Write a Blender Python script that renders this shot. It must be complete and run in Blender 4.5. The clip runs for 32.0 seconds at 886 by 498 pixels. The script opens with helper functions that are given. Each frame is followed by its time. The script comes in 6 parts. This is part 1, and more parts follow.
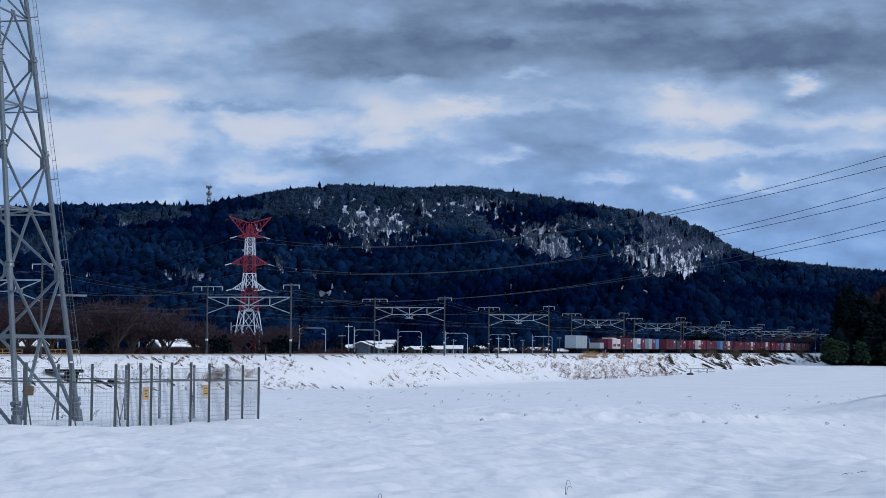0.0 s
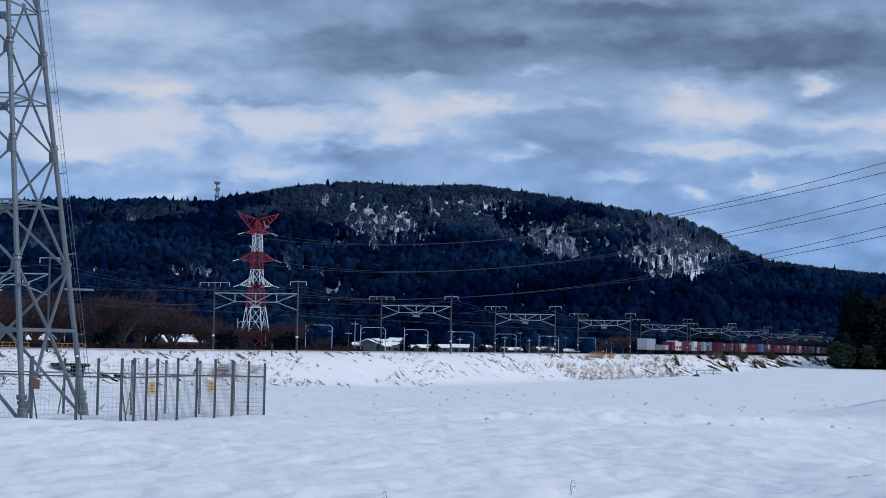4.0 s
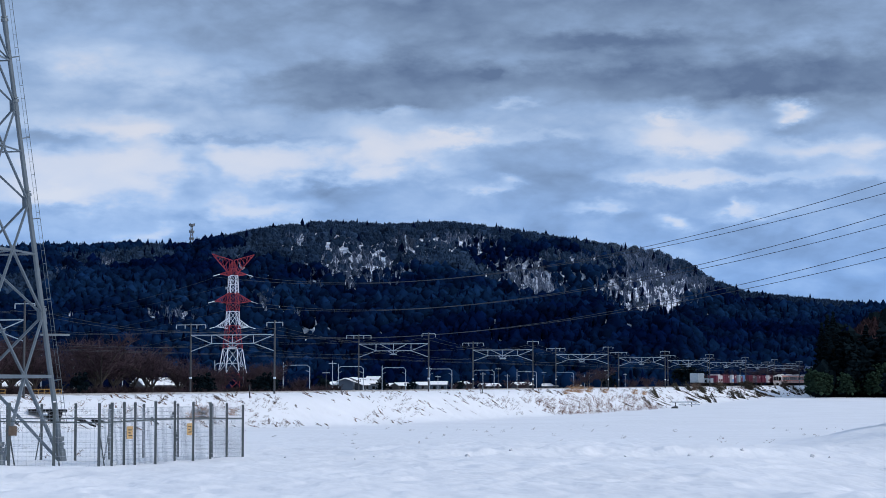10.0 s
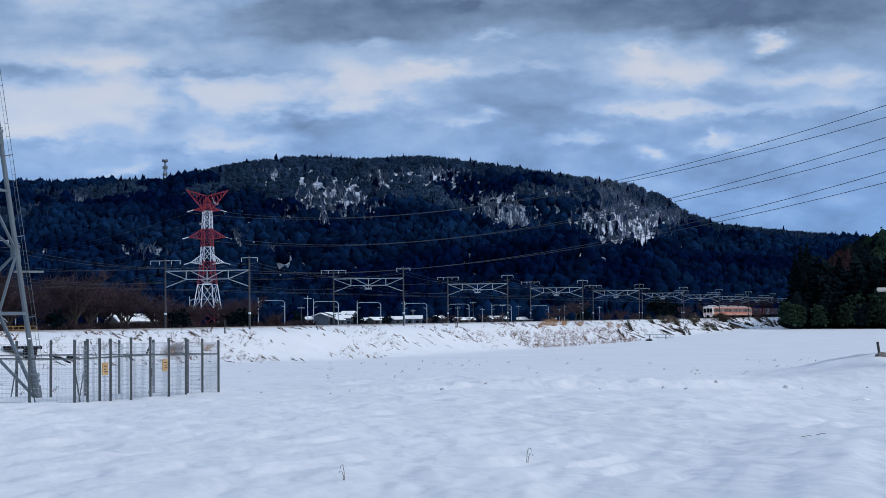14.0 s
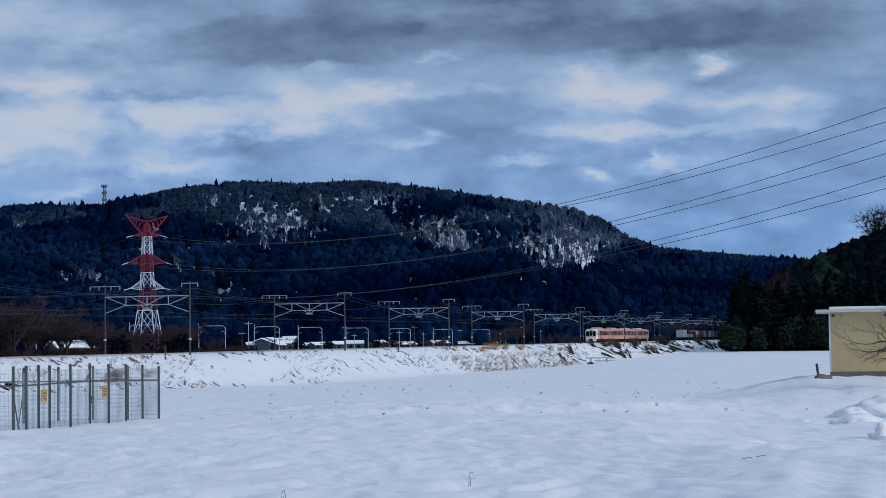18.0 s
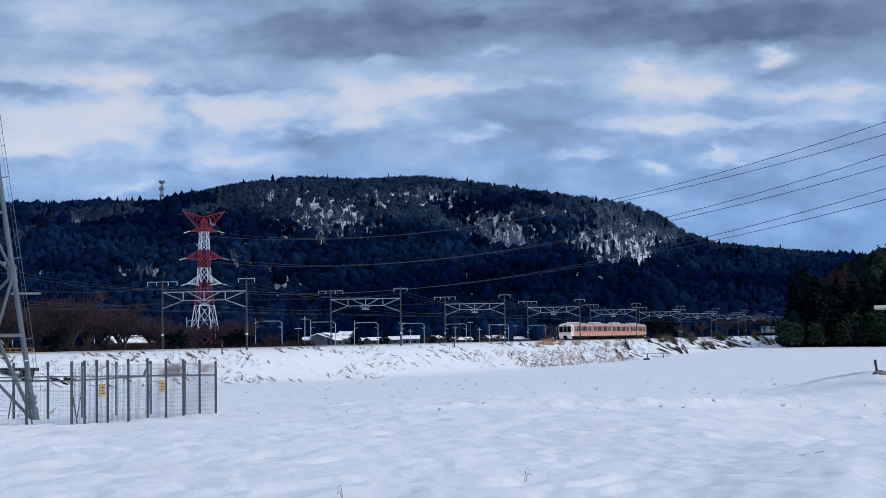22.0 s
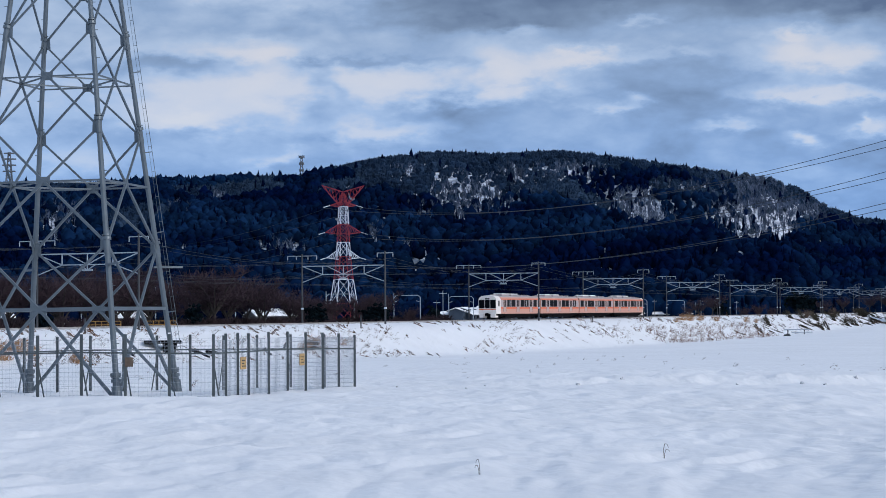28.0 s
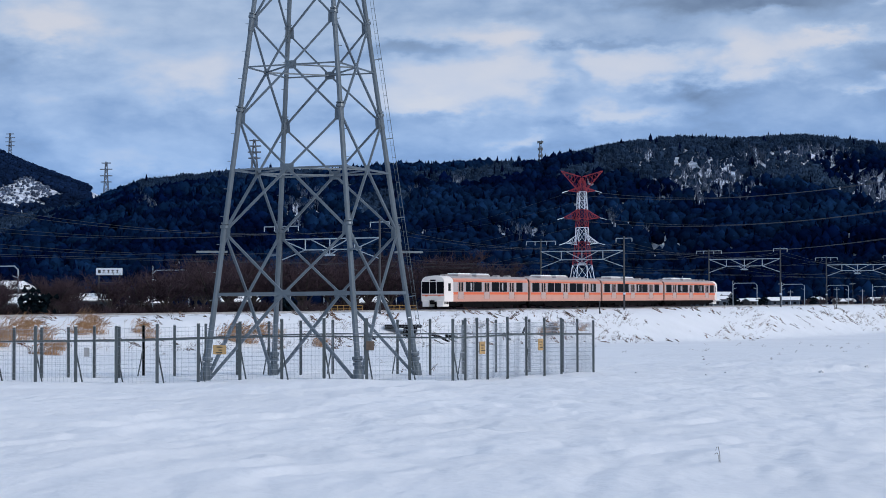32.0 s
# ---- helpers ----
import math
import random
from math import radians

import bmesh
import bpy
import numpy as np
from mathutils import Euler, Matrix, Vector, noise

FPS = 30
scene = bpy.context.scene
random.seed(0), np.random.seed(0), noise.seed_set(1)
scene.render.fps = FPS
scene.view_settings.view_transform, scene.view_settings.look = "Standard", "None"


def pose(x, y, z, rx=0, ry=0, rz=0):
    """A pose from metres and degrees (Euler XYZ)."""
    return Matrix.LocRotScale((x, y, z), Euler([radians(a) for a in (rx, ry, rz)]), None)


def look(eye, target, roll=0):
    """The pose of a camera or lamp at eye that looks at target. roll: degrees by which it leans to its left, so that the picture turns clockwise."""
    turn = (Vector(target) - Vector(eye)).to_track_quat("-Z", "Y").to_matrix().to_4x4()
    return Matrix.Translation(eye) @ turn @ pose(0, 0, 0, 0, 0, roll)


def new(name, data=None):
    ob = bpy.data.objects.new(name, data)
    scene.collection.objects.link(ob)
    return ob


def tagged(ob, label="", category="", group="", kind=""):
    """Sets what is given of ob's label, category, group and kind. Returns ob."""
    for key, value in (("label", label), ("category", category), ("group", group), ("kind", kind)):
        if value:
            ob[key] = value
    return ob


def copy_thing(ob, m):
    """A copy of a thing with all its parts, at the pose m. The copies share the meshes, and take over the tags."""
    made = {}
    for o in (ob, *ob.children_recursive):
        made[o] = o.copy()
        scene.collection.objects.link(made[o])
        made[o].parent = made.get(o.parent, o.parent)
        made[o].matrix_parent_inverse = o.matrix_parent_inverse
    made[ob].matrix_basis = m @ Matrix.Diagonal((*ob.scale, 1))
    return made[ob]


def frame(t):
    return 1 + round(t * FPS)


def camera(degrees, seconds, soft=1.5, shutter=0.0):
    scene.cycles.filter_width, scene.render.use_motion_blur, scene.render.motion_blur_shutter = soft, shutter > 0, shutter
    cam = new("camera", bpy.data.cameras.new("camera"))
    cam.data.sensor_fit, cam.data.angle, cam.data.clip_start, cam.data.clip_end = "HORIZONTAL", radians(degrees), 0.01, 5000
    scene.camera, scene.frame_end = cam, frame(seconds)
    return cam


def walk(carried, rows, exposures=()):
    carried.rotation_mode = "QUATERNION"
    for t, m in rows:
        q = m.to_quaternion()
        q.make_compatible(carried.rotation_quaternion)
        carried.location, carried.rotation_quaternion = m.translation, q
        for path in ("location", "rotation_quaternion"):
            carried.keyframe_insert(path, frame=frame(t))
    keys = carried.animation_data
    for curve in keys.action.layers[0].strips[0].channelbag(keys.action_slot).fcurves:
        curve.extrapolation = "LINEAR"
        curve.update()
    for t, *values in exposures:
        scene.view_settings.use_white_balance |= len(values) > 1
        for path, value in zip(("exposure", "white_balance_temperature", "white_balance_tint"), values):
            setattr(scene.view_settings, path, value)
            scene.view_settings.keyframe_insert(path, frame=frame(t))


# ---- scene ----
# Lens, eye and the turning of the camera: seconds, turn to the left, tilt up, lean, in degrees.
EYE = 2.5
cam = camera(26.73, 32.0, soft=0.9)
TURNS = [
    (0.0, -5.97, 3.10, 0.56), (0.5, -6.01, 3.11, 0.78), (1.0, -6.05, 3.20, 0.78), (1.5, -6.00, 3.29, 0.65),
    (2.0, -5.85, 3.30, 0.61), (2.5, -5.72, 3.29, 0.74), (4.5, -5.69, 2.93, 1.41), (5.0, -5.40, 2.84, 1.42),
    (5.5, -5.11, 2.86, 1.46), (6.0, -4.92, 2.92, 1.57), (6.5, -4.89, 3.03, 1.61), (7.0, -4.96, 3.19, 1.49),
    (7.5, -5.00, 3.44, 1.30), (8.0, -4.96, 3.72, 1.22), (8.5, -5.01, 3.98, 1.17), (9.0, -5.29, 4.28, 1.02),
    (9.5, -5.91, 4.46, 0.61), (10.0, -6.48, 4.20, -0.01), (10.5, -6.80, 3.62, -0.37), (11.0, -6.94, 3.07, -0.38),
    (11.5, -7.19, 2.71, -0.34), (12.0, -7.47, 2.52, -0.36), (12.5, -7.52, 2.43, -0.38), (13.0, -7.40, 2.36, -0.34),
    (13.5, -7.26, 2.28, -0.30), (14.0, -7.26, 2.18, -0.40), (14.5, -7.53, 2.19, -0.52), (15.0, -8.08, 2.39, -0.75),
    (15.5, -8.78, 2.69, -0.62), (17.5, -9.59, 2.84, -0.79), (18.0, -9.08, 2.91, -0.74), (18.5, -8.69, 2.94, -0.55),
    (19.0, -8.45, 2.90, -0.35), (19.5, -8.33, 2.84, -0.21), (20.0, -8.22, 2.81, -0.28), (20.5, -8.00, 2.81, -0.30),
    (21.0, -7.76, 2.82, -0.44), (21.5, -7.52, 2.81, -0.56), (22.0, -7.36, 2.79, -0.67), (22.5, -7.18, 2.75, -0.74),
    (23.0, -6.85, 2.67, -0.80), (23.5, -6.39, 2.55, -0.79), (24.0, -5.98, 2.43, -0.72), (24.5, -5.63, 2.32, -0.66),
    (25.0, -5.36, 2.27, -0.51), (25.5, -5.07, 2.26, -0.36), (27.5, -3.46, 2.13, -0.41), (28.0, -3.11, 2.05, -0.39),
    (28.5, -2.68, 1.93, -0.38), (29.0, -2.14, 1.80, -0.41), (29.5, -1.58, 1.71, -0.40), (30.0, -0.99, 1.62, -0.39),
    (30.5, -0.15, 1.61, -0.27), (31.0, 1.10, 1.62, -0.16), (31.5, 2.65, 1.64, -0.16), (32.0, 4.22, 1.63, -0.11),
]
walk(cam, [(t, pose(0, 0, EYE, 90 + up, 0, yaw) @ pose(0, 0, 0, 0, 0, lean)) for t, yaw, up, lean in TURNS],
     [(0.0, -0.03, 6590, 10), (6.0, -0.05, 6590, 10), (8.0, 0.05, 6610, 10), (9.0, 0.04, 6640, 10), (10.0, 0.14, 6660, 10), (11.0, 0.03, 6600, 10), (14.0, -0.02, 6590, 9), (18.0, -0.21, 6460, 8), (21.0, 0.02, 6640, 9), (24.0, 0.05, 6720, 10), (28.0, 0.03, 6760, 10), (32.0, 0.02, 6760, 10)])

# ---- light ----
world = bpy.data.worlds.new("winter_sky")
scene.world = world
world.use_nodes = True
wn, wl = world.node_tree.nodes, world.node_tree.links
wn.clear()
sky = wn.new("ShaderNodeTexSky")
sky.sky_type, sky.sun_disc = "NISHITA", False
SUN_EL, SUN_AZ = 28.0, 124.0          # degrees; azimuth clockwise from +y
sky.sun_elevation, sky.sun_rotation = radians(SUN_EL), radians(SUN_AZ)
wtc = wn.new("ShaderNodeTexCoord")
wnoise = wn.new("ShaderNodeTexNoise")
wnoise.inputs["Scale"].default_value, wnoise.inputs["Detail"].default_value = 3.2, 5
wl.new(wtc.outputs["Generated"], wnoise.inputs["Vector"])
wramp = wn.new("ShaderNodeValToRGB")
wramp.color_ramp.elements[0].position, wramp.color_ramp.elements[1].position = 0.25, 0.55
wramp.color_ramp.elements[0].color, wramp.color_ramp.elements[1].color = (0.45, 0.45, 0.45, 1), (1, 1, 1, 1)
wl.new(wnoise.outputs["Fac"], wramp.inputs["Fac"])
wskyb, wcloud, wmix, wout = (wn.new(k) for k in ("ShaderNodeBackground", "ShaderNodeBackground", "ShaderNodeMixShader", "ShaderNodeOutputWorld"))
wskyb.inputs["Strength"].default_value = 0.1
wcloud.inputs["Color"].default_value, wcloud.inputs["Strength"].default_value = (0.46, 0.60, 0.84, 1), 0.84
wl.new(sky.outputs["Color"], wskyb.inputs["Color"])
wl.new(wramp.outputs["Color"], wmix.inputs["Fac"])
wl.new(wskyb.outputs["Background"], wmix.inputs[1])
wl.new(wcloud.outputs["Background"], wmix.inputs[2])
wl.new(wmix.outputs["Shader"], wout.inputs["Surface"])

sun = new("sun", bpy.data.lights.new("sun", "SUN"))
sun.data.energy, sun.data.angle, sun.data.color = 1.8, radians(9), (1.0, 0.96, 0.93)
_a, _e = radians(SUN_AZ), radians(SUN_EL)
_d = Vector((math.sin(_a) * math.cos(_e), math.cos(_a) * math.cos(_e), math.sin(_e)))
sun.matrix_basis = look(_d * 500, (0, 0, 0))


# ---- materials ----
def material(name, color, rough=0.8, metal=0.0, vary=0.12, scale=2.0, bump=0.0, bump_scale=20.0, island=0.0, obj=0.0, spec=0.4, second=None, mixscale=0.3):
    """Colour with variation at two scales, optional second colour in patches, variation per piece and relief."""
    m = bpy.data.materials.new(name)
    m.use_nodes = True
    n, l = m.node_tree.nodes, m.node_tree.links
    bs = n["Principled BSDF"]
    bs.inputs["Roughness"].default_value, bs.inputs["Metallic"].default_value = rough, metal
    bs.inputs["Specular IOR Level"].default_value = spec
    tc = n.new("ShaderNodeTexCoord")
    col = n.new("ShaderNodeRGB")
    col.outputs[0].default_value = (*color, 1)
    out = col.outputs[0]
    if second:
        nz = n.new("ShaderNodeTexNoise")
        nz.inputs["Scale"].default_value, nz.inputs["Detail"].default_value = mixscale, 6
        l.new(tc.outputs["Object"], nz.inputs["Vector"])
        rp = n.new("ShaderNodeValToRGB")
        rp.color_ramp.elements[0].position, rp.color_ramp.elements[1].position = 0.42, 0.6
        l.new(nz.outputs["Fac"], rp.inputs["Fac"])
        mx = n.new("ShaderNodeMix")
        mx.data_type = "RGBA"
        l.new(rp.outputs["Color"], mx.inputs["Factor"])
        l.new(out, mx.inputs["A"])
        mx.inputs["B"].default_value = (*second, 1)
        out = mx.outputs["Result"]
    hsv = n.new("ShaderNodeHueSaturation")
    l.new(out, hsv.inputs["Color"])
    nz = n.new("ShaderNodeTexNoise")
    nz.inputs["Scale"].default_value, nz.inputs["Detail"].default_value = scale, 8
    l.new(tc.outputs["Object"], nz.inputs["Vector"])
    mr = n.new("ShaderNodeMapRange")
    mr.inputs["From Min"].default_value, mr.inputs["From Max"].default_value = 0.3, 0.7
    mr.inputs["To Min"].default_value, mr.inputs["To Max"].default_value = 1 - vary, 1 + vary
    l.new(nz.outputs["Fac"], mr.inputs["Value"])
    val = mr.outputs["Result"]
    for amount, source in ((island, "g"), (obj, "o")):
        if amount:
            src = n.new("ShaderNodeNewGeometry").outputs["Random Per Island"] if source == "g" else n.new("ShaderNodeObjectInfo").outputs["Random"]
            r2 = n.new("ShaderNodeMapRange")
            r2.inputs["To Min"].default_value, r2.inputs["To Max"].default_value = 1 - amount, 1 + amount
            l.new(src, r2.inputs["Value"])
            mu = n.new("ShaderNodeMath")
            mu.operation = "MULTIPLY"
            l.new(val, mu.inputs[0])
            l.new(r2.outputs["Result"], mu.inputs[1])
            val = mu.outputs[0]
    l.new(val, hsv.inputs["Value"])
    l.new(hsv.outputs["Color"], bs.inputs["Base Color"])
    if bump:
        nb = n.new("ShaderNodeTexNoise")
        nb.inputs["Scale"].default_value, nb.inputs["Detail"].default_value = bump_scale, 6
        l.new(tc.outputs["Object"], nb.inputs["Vector"])
        b = n.new("ShaderNodeBump")
        b.inputs["Strength"].default_value, b.inputs["Distance"].default_value = 1.0, bump
        l.new(nb.outputs["Fac"], b.inputs["Height"])
        l.new(b.outputs["Normal"], bs.inputs["Normal"])
    return m


M_SNOW = material("snow", (0.80, 0.82, 0.86), 0.75, vary=0.04, scale=0.15, bump=0.05, bump_scale=2.2, spec=0.3)


def comb_snow(m):
    """Fine wind-combed ridges, longer along the wind than across it."""
    n, l = m.node_tree.nodes, m.node_tree.links
    bs = n["Principled BSDF"]
    old = bs.inputs["Normal"].links[0].from_socket
    tc, mp, nz, rp, b = (n.new("ShaderNode" + k) for k in ("TexCoord", "Mapping", "TexNoise", "ValToRGB", "Bump"))
    mp.inputs["Rotation"].default_value, mp.inputs["Scale"].default_value = (0, 0, radians(18)), (1.1, 0.42, 1.0)
    l.new(tc.outputs["Object"], mp.inputs["Vector"])
    l.new(mp.outputs["Vector"], nz.inputs["Vector"])
    nz.inputs["Scale"].default_value, nz.inputs["Detail"].default_value, nz.inputs["Roughness"].default_value = 1.0, 2.5, 0.5
    rp.color_ramp.elements[0].position, rp.color_ramp.elements[1].position = 0.3, 0.66
    l.new(nz.outputs["Fac"], rp.inputs["Fac"])
    b.inputs["Strength"].default_value, b.inputs["Distance"].default_value = 1.0, 0.055
    l.new(rp.outputs["Color"], b.inputs["Height"])
    l.new(old, b.inputs["Normal"])
    l.new(b.outputs["Normal"], bs.inputs["Normal"])


comb_snow(M_SNOW)
# Hill snow greyer and bluer than the field: its shade put into the colour.
M_FOREST_FLOOR = material("shaded_forest_snow", (0.66, 0.72, 0.82), 0.9, vary=0.2, scale=0.05, spec=0.1, second=(0.33, 0.37, 0.44), mixscale=0.11)
M_SNOWCAP = material("settled_snow", (0.82, 0.84, 0.87), 0.8, vary=0.05, scale=0.6)
M_STEEL = material("galvanised_steel", (0.115, 0.146, 0.176), 0.45, 0.3, vary=0.14, scale=1.5)
M_FENCE = material("grey_painted_fence", (0.072, 0.09, 0.10), 0.5, 0.2, vary=0.12, scale=3.0, obj=0.15)
M_MESH = material("fence_wire", (0.34, 0.38, 0.44), 0.5, 0.3)
M_POLE = material("dark_pole", (0.045, 0.05, 0.06), 0.7, vary=0.2, scale=1.0, obj=0.1)
M_TRUSS = material("pale_truss_steel", (0.36, 0.42, 0.48), 0.5, 0.3, vary=0.12)
M_WIRE = material("overhead_wire", (0.024, 0.031, 0.042), 0.6, 0.0)
M_CONDUCTOR = material("conductor", (0.022, 0.030, 0.044), 0.6, 0.0)
M_RED = material("tower_red", (0.23, 0.018, 0.034), 0.6, vary=0.15, scale=0.4)
M_WHITE = material("tower_white", (0.55, 0.62, 0.72), 0.6, vary=0.1, scale=0.4)
# Cloud shade and blue distance haze are put into these hill foliage colours.
M_CONIFER = material("hazed_conifer_foliage", (0.0008, 0.0042, 0.0210), 0.9, vary=0.3, scale=0.05, island=0.45, spec=0.0)
M_EVERGREEN = material("hazed_evergreen_foliage", (0.0008, 0.0046, 0.0250), 0.9, vary=0.5, scale=0.06, island=0.35, spec=0.0, second=(0.0040, 0.0170, 0.0500), mixscale=0.010)
M_BARE = material("hazed_bare_crown", (0.0145, 0.0310, 0.0640), 0.95, vary=0.35, scale=0.05, island=0.3, spec=0.0, second=(0.0230, 0.0445, 0.0840), mixscale=0.008)
# Lighter copy of the bare crowns: the ridge's sunlit rim put into colour.
M_PALE = material("pale_crown", (0.046, 0.070, 0.104), 0.95, vary=0.35, scale=0.05, island=0.35, spec=0.0)
M_FROST = material("snowy_twigs", (0.085, 0.115, 0.175), 0.95, vary=0.3, scale=0.05, island=0.5, spec=0.0)
M_TRUNK = material("bark", (0.035, 0.030, 0.028), 0.95, vary=0.3, scale=3, island=0.2)
# Lighter and bluer than the hill's evergreens: distance haze put into the colour.
M_FARWOOD = material("hazed_far_wood", (0.006, 0.016, 0.046), 0.9, vary=0.4, scale=0.01, island=0.3, spec=0.0)
M_BROWN = material("brown_twigs", (0.053, 0.038, 0.046), 0.95, vary=0.3, scale=0.2, island=0.4, spec=0.0)
M_STRAW = material("dry_grass", (0.36, 0.21, 0.115), 0.95, vary=0.3, scale=2, island=0.35, spec=0.1)
M_WEED = material("dead_weed", (0.105, 0.075, 0.062), 0.95, vary=0.3, scale=2, island=0.4, spec=0.1)
M_TAN = material("tan_wall", (0.52, 0.40, 0.22), 0.7, vary=0.06, scale=0.8, bump=0.004, bump_scale=60)
M_DARK = material("dark_metal", (0.03, 0.032, 0.036), 0.6, vary=0.2)
M_GLASS = material("dark_glass", (0.004, 0.005, 0.007), 0.3, vary=0.0, spec=0.03)


# ---- mesh helpers ----
def part(name, bm, mat, parent=None, label="", m=None):
    me = bpy.data.meshes.new(name)
    bm.to_mesh(me)
    bm.free()
    mats = mat if isinstance(mat, (list, tuple)) else [mat]
    for k in mats:
        me.materials.append(k)
    ob = new(name, me)
    if parent:
        ob.parent = parent
    if m is not None:
        ob.matrix_basis = m
    if label:
        ob["label"] = label
    return ob


def mesh_object(name, verts, faces, mat, parent=None, smooth=False, mat_index=None):
    me = bpy.data.meshes.new(name)
    me.from_pydata(verts, [], faces)
    for k in (mat if isinstance(mat, (list, tuple)) else [mat]):
        me.materials.append(k)
    if mat_index is not None:
        me.polygons.foreach_set("material_index", mat_index)
    if smooth:
        me.polygons.foreach_set("use_smooth", [True] * len(me.polygons))
    ob = new(name, me)
    if parent:
        ob.parent = parent
    return ob


def beam(bm, a, b, w, h=None, sides=4, taper=1.0):
    """A bar from a to b: a box w by h, or a round bar of diameter w where sides is above 4."""
    a, b = Vector(a), Vector(b)
    d = b - a
    if d.length < 1e-6:
        return
    z = d.normalized()
    up = Vector((0, 0, 1)) if abs(z.z) < 0.95 else Vector((0, 1, 0))
    x = up.cross(z).normalized()
    y = z.cross(x)
    h = w if h is None else h
    rings = []
    for p, k in ((a, 1.0), (b, taper)):
        ring = []
        for i in range(sides):
            ang = 2 * math.pi * (i + 0.5) / sides
            r = 0.5 / math.cos(math.pi / sides) if sides == 4 else 0.5
            ring.append(bm.verts.new(p + x * (math.cos(ang) * r * w * k) + y * (math.sin(ang) * r * h * k)))
        rings.append(ring)
    for i in range(sides):
        j = (i + 1) % sides
        bm.faces.new((rings[0][i], rings[0][j], rings[1][j], rings[1][i]))
    bm.faces.new(rings[0][::-1])
    bm.faces.new(rings[1])


def box(bm, x0, x1, y0, y1, z0, z1, bevel=0.0):
    r = bmesh.ops.create_cube(bm, size=1)
    bmesh.ops.scale(bm, vec=(x1 - x0, y1 - y0, z1 - z0), verts=r["verts"])
    bmesh.ops.translate(bm, vec=((x0 + x1) / 2, (y0 + y1) / 2, (z0 + z1) / 2), verts=r["verts"])
    if bevel:
        es = list({e for v in r["verts"] for e in v.link_edges})
        bmesh.ops.bevel(bm, geom=es, offset=bevel, segments=2, affect="EDGES", profile=0.6)


def plate(bm, c, u, v, t):
    """A flat plate round c: u and v its half sides, t its thickness."""
    n = u.cross(v).normalized() * (t / 2)
    vs = [bm.verts.new(c + u * a + v * b + n * k) for k in (-1, 1) for a, b in ((-1, -1), (1, -1), (1, 1), (-1, 1))]
    for f in ((3, 2, 1, 0), (4, 5, 6, 7), (0, 1, 5, 4), (1, 2, 6, 5), (2, 3, 7, 6), (3, 0, 4, 7)):
        bm.faces.new([vs[i] for i in f])


def bar_part(name, a, b, w, mat, parent, h=None, sides=4, label="", taper=1.0):
    bm = bmesh.new()
    beam(bm, a, b, w, h, sides, taper)
    return part(name, bm, mat, parent, label)


def box_part(name, dims, mat, parent, bevel=0.0, label=""):
    bm = bmesh.new()
    box(bm, *dims, bevel=bevel)
    return part(name, bm, mat, parent, label)


def thing(name, m, label, category, group="", kind=""):
    ob = new(name)
    ob.empty_display_size = 0.5
    ob.matrix_basis = m
    return tagged(ob, label, category, group, kind)


def smooth01(v):
    v = min(1.0, max(0.0, v))
    return v * v * (3 - 2 * v)


def lerp_table(table, v):
    for (a, za), (b, zb) in zip(table, table[1:]):
        if v <= b:
            return za + (zb - za) * max(0.0, (v - a) / (b - a))
    return table[-1][1]


def polar(az, r, z=0.0):
    return Vector((r * math.sin(radians(az)), r * math.cos(radians(az)), z))


# ---- the railway's line: q metres along it, p metres across, away from the eye ----
LINE = radians(25.15)
U = Vector((math.sin(LINE), math.cos(LINE), 0))
N = Vector((-math.cos(LINE), math.sin(LINE), 0))
LINE_TURN = 90 - 25.15                    # turns +x onto the line


def rail(q, p, z=0.0):
    return U * q + N * p + Vector((0, 0, z))


def crest(q):
    return 1.1 + 0.002 * q


def railtop(q):
    return crest(q) + 0.25


P_NEAR, P_FAR, P_POLE, P_POLE2 = 101.4, 105.4, 96.3, 108.1


# ---- ground ----
def field(x, y):
    r = math.hypot(x, y)
    az = math.degrees(math.atan2(x, y)) if r > 0.1 else 0.0
    z = -2.6 * min(1.0, max(0.0, (r - 58) / 182))
    z += 1.9 * smooth01((r - 320) / 300) * smooth01((az - 8) / 9)
    z += 1.05 * smooth01((az - 16) / 4.5) * smooth01((r - 75) / 12) * (1 - smooth01((r - 97) / 50))
    z -= 0.4 * smooth01((az - 14) / 6) * smooth01((r - 34) / 14) * (1 - smooth01((r - 70) / 10))
    z -= 0.22 * smooth01((-az - 7) / 8) * smooth01((r - 45) / 15) * (1 - smooth01((r - 90) / 40))
    z += 0.9 * (1 - smooth01((r - 6) / 16))
    z -= 0.15 * math.exp(-((x + 4) ** 2 / 40 + (y - 61.5) ** 2 / 16))
    z += 0.10 * noise.noise(Vector((x * 0.06, y * 0.06, 0))) * min(1.0, r / 30)
    return z


def ground(x, y):
    q, p = x * U.x + y * U.y, x * N.x + y * N.y
    z = field(x, y)
    if p > 82:
        top = crest(q)
        rise = smooth01((p - 84.0) / 13.0) if p < 97 else 1.0
        if p <= 112:
            z = z + (top - z) * rise
        else:
            z = top + (0.3 - top) * smooth01((p - 112) / 8)
    return z


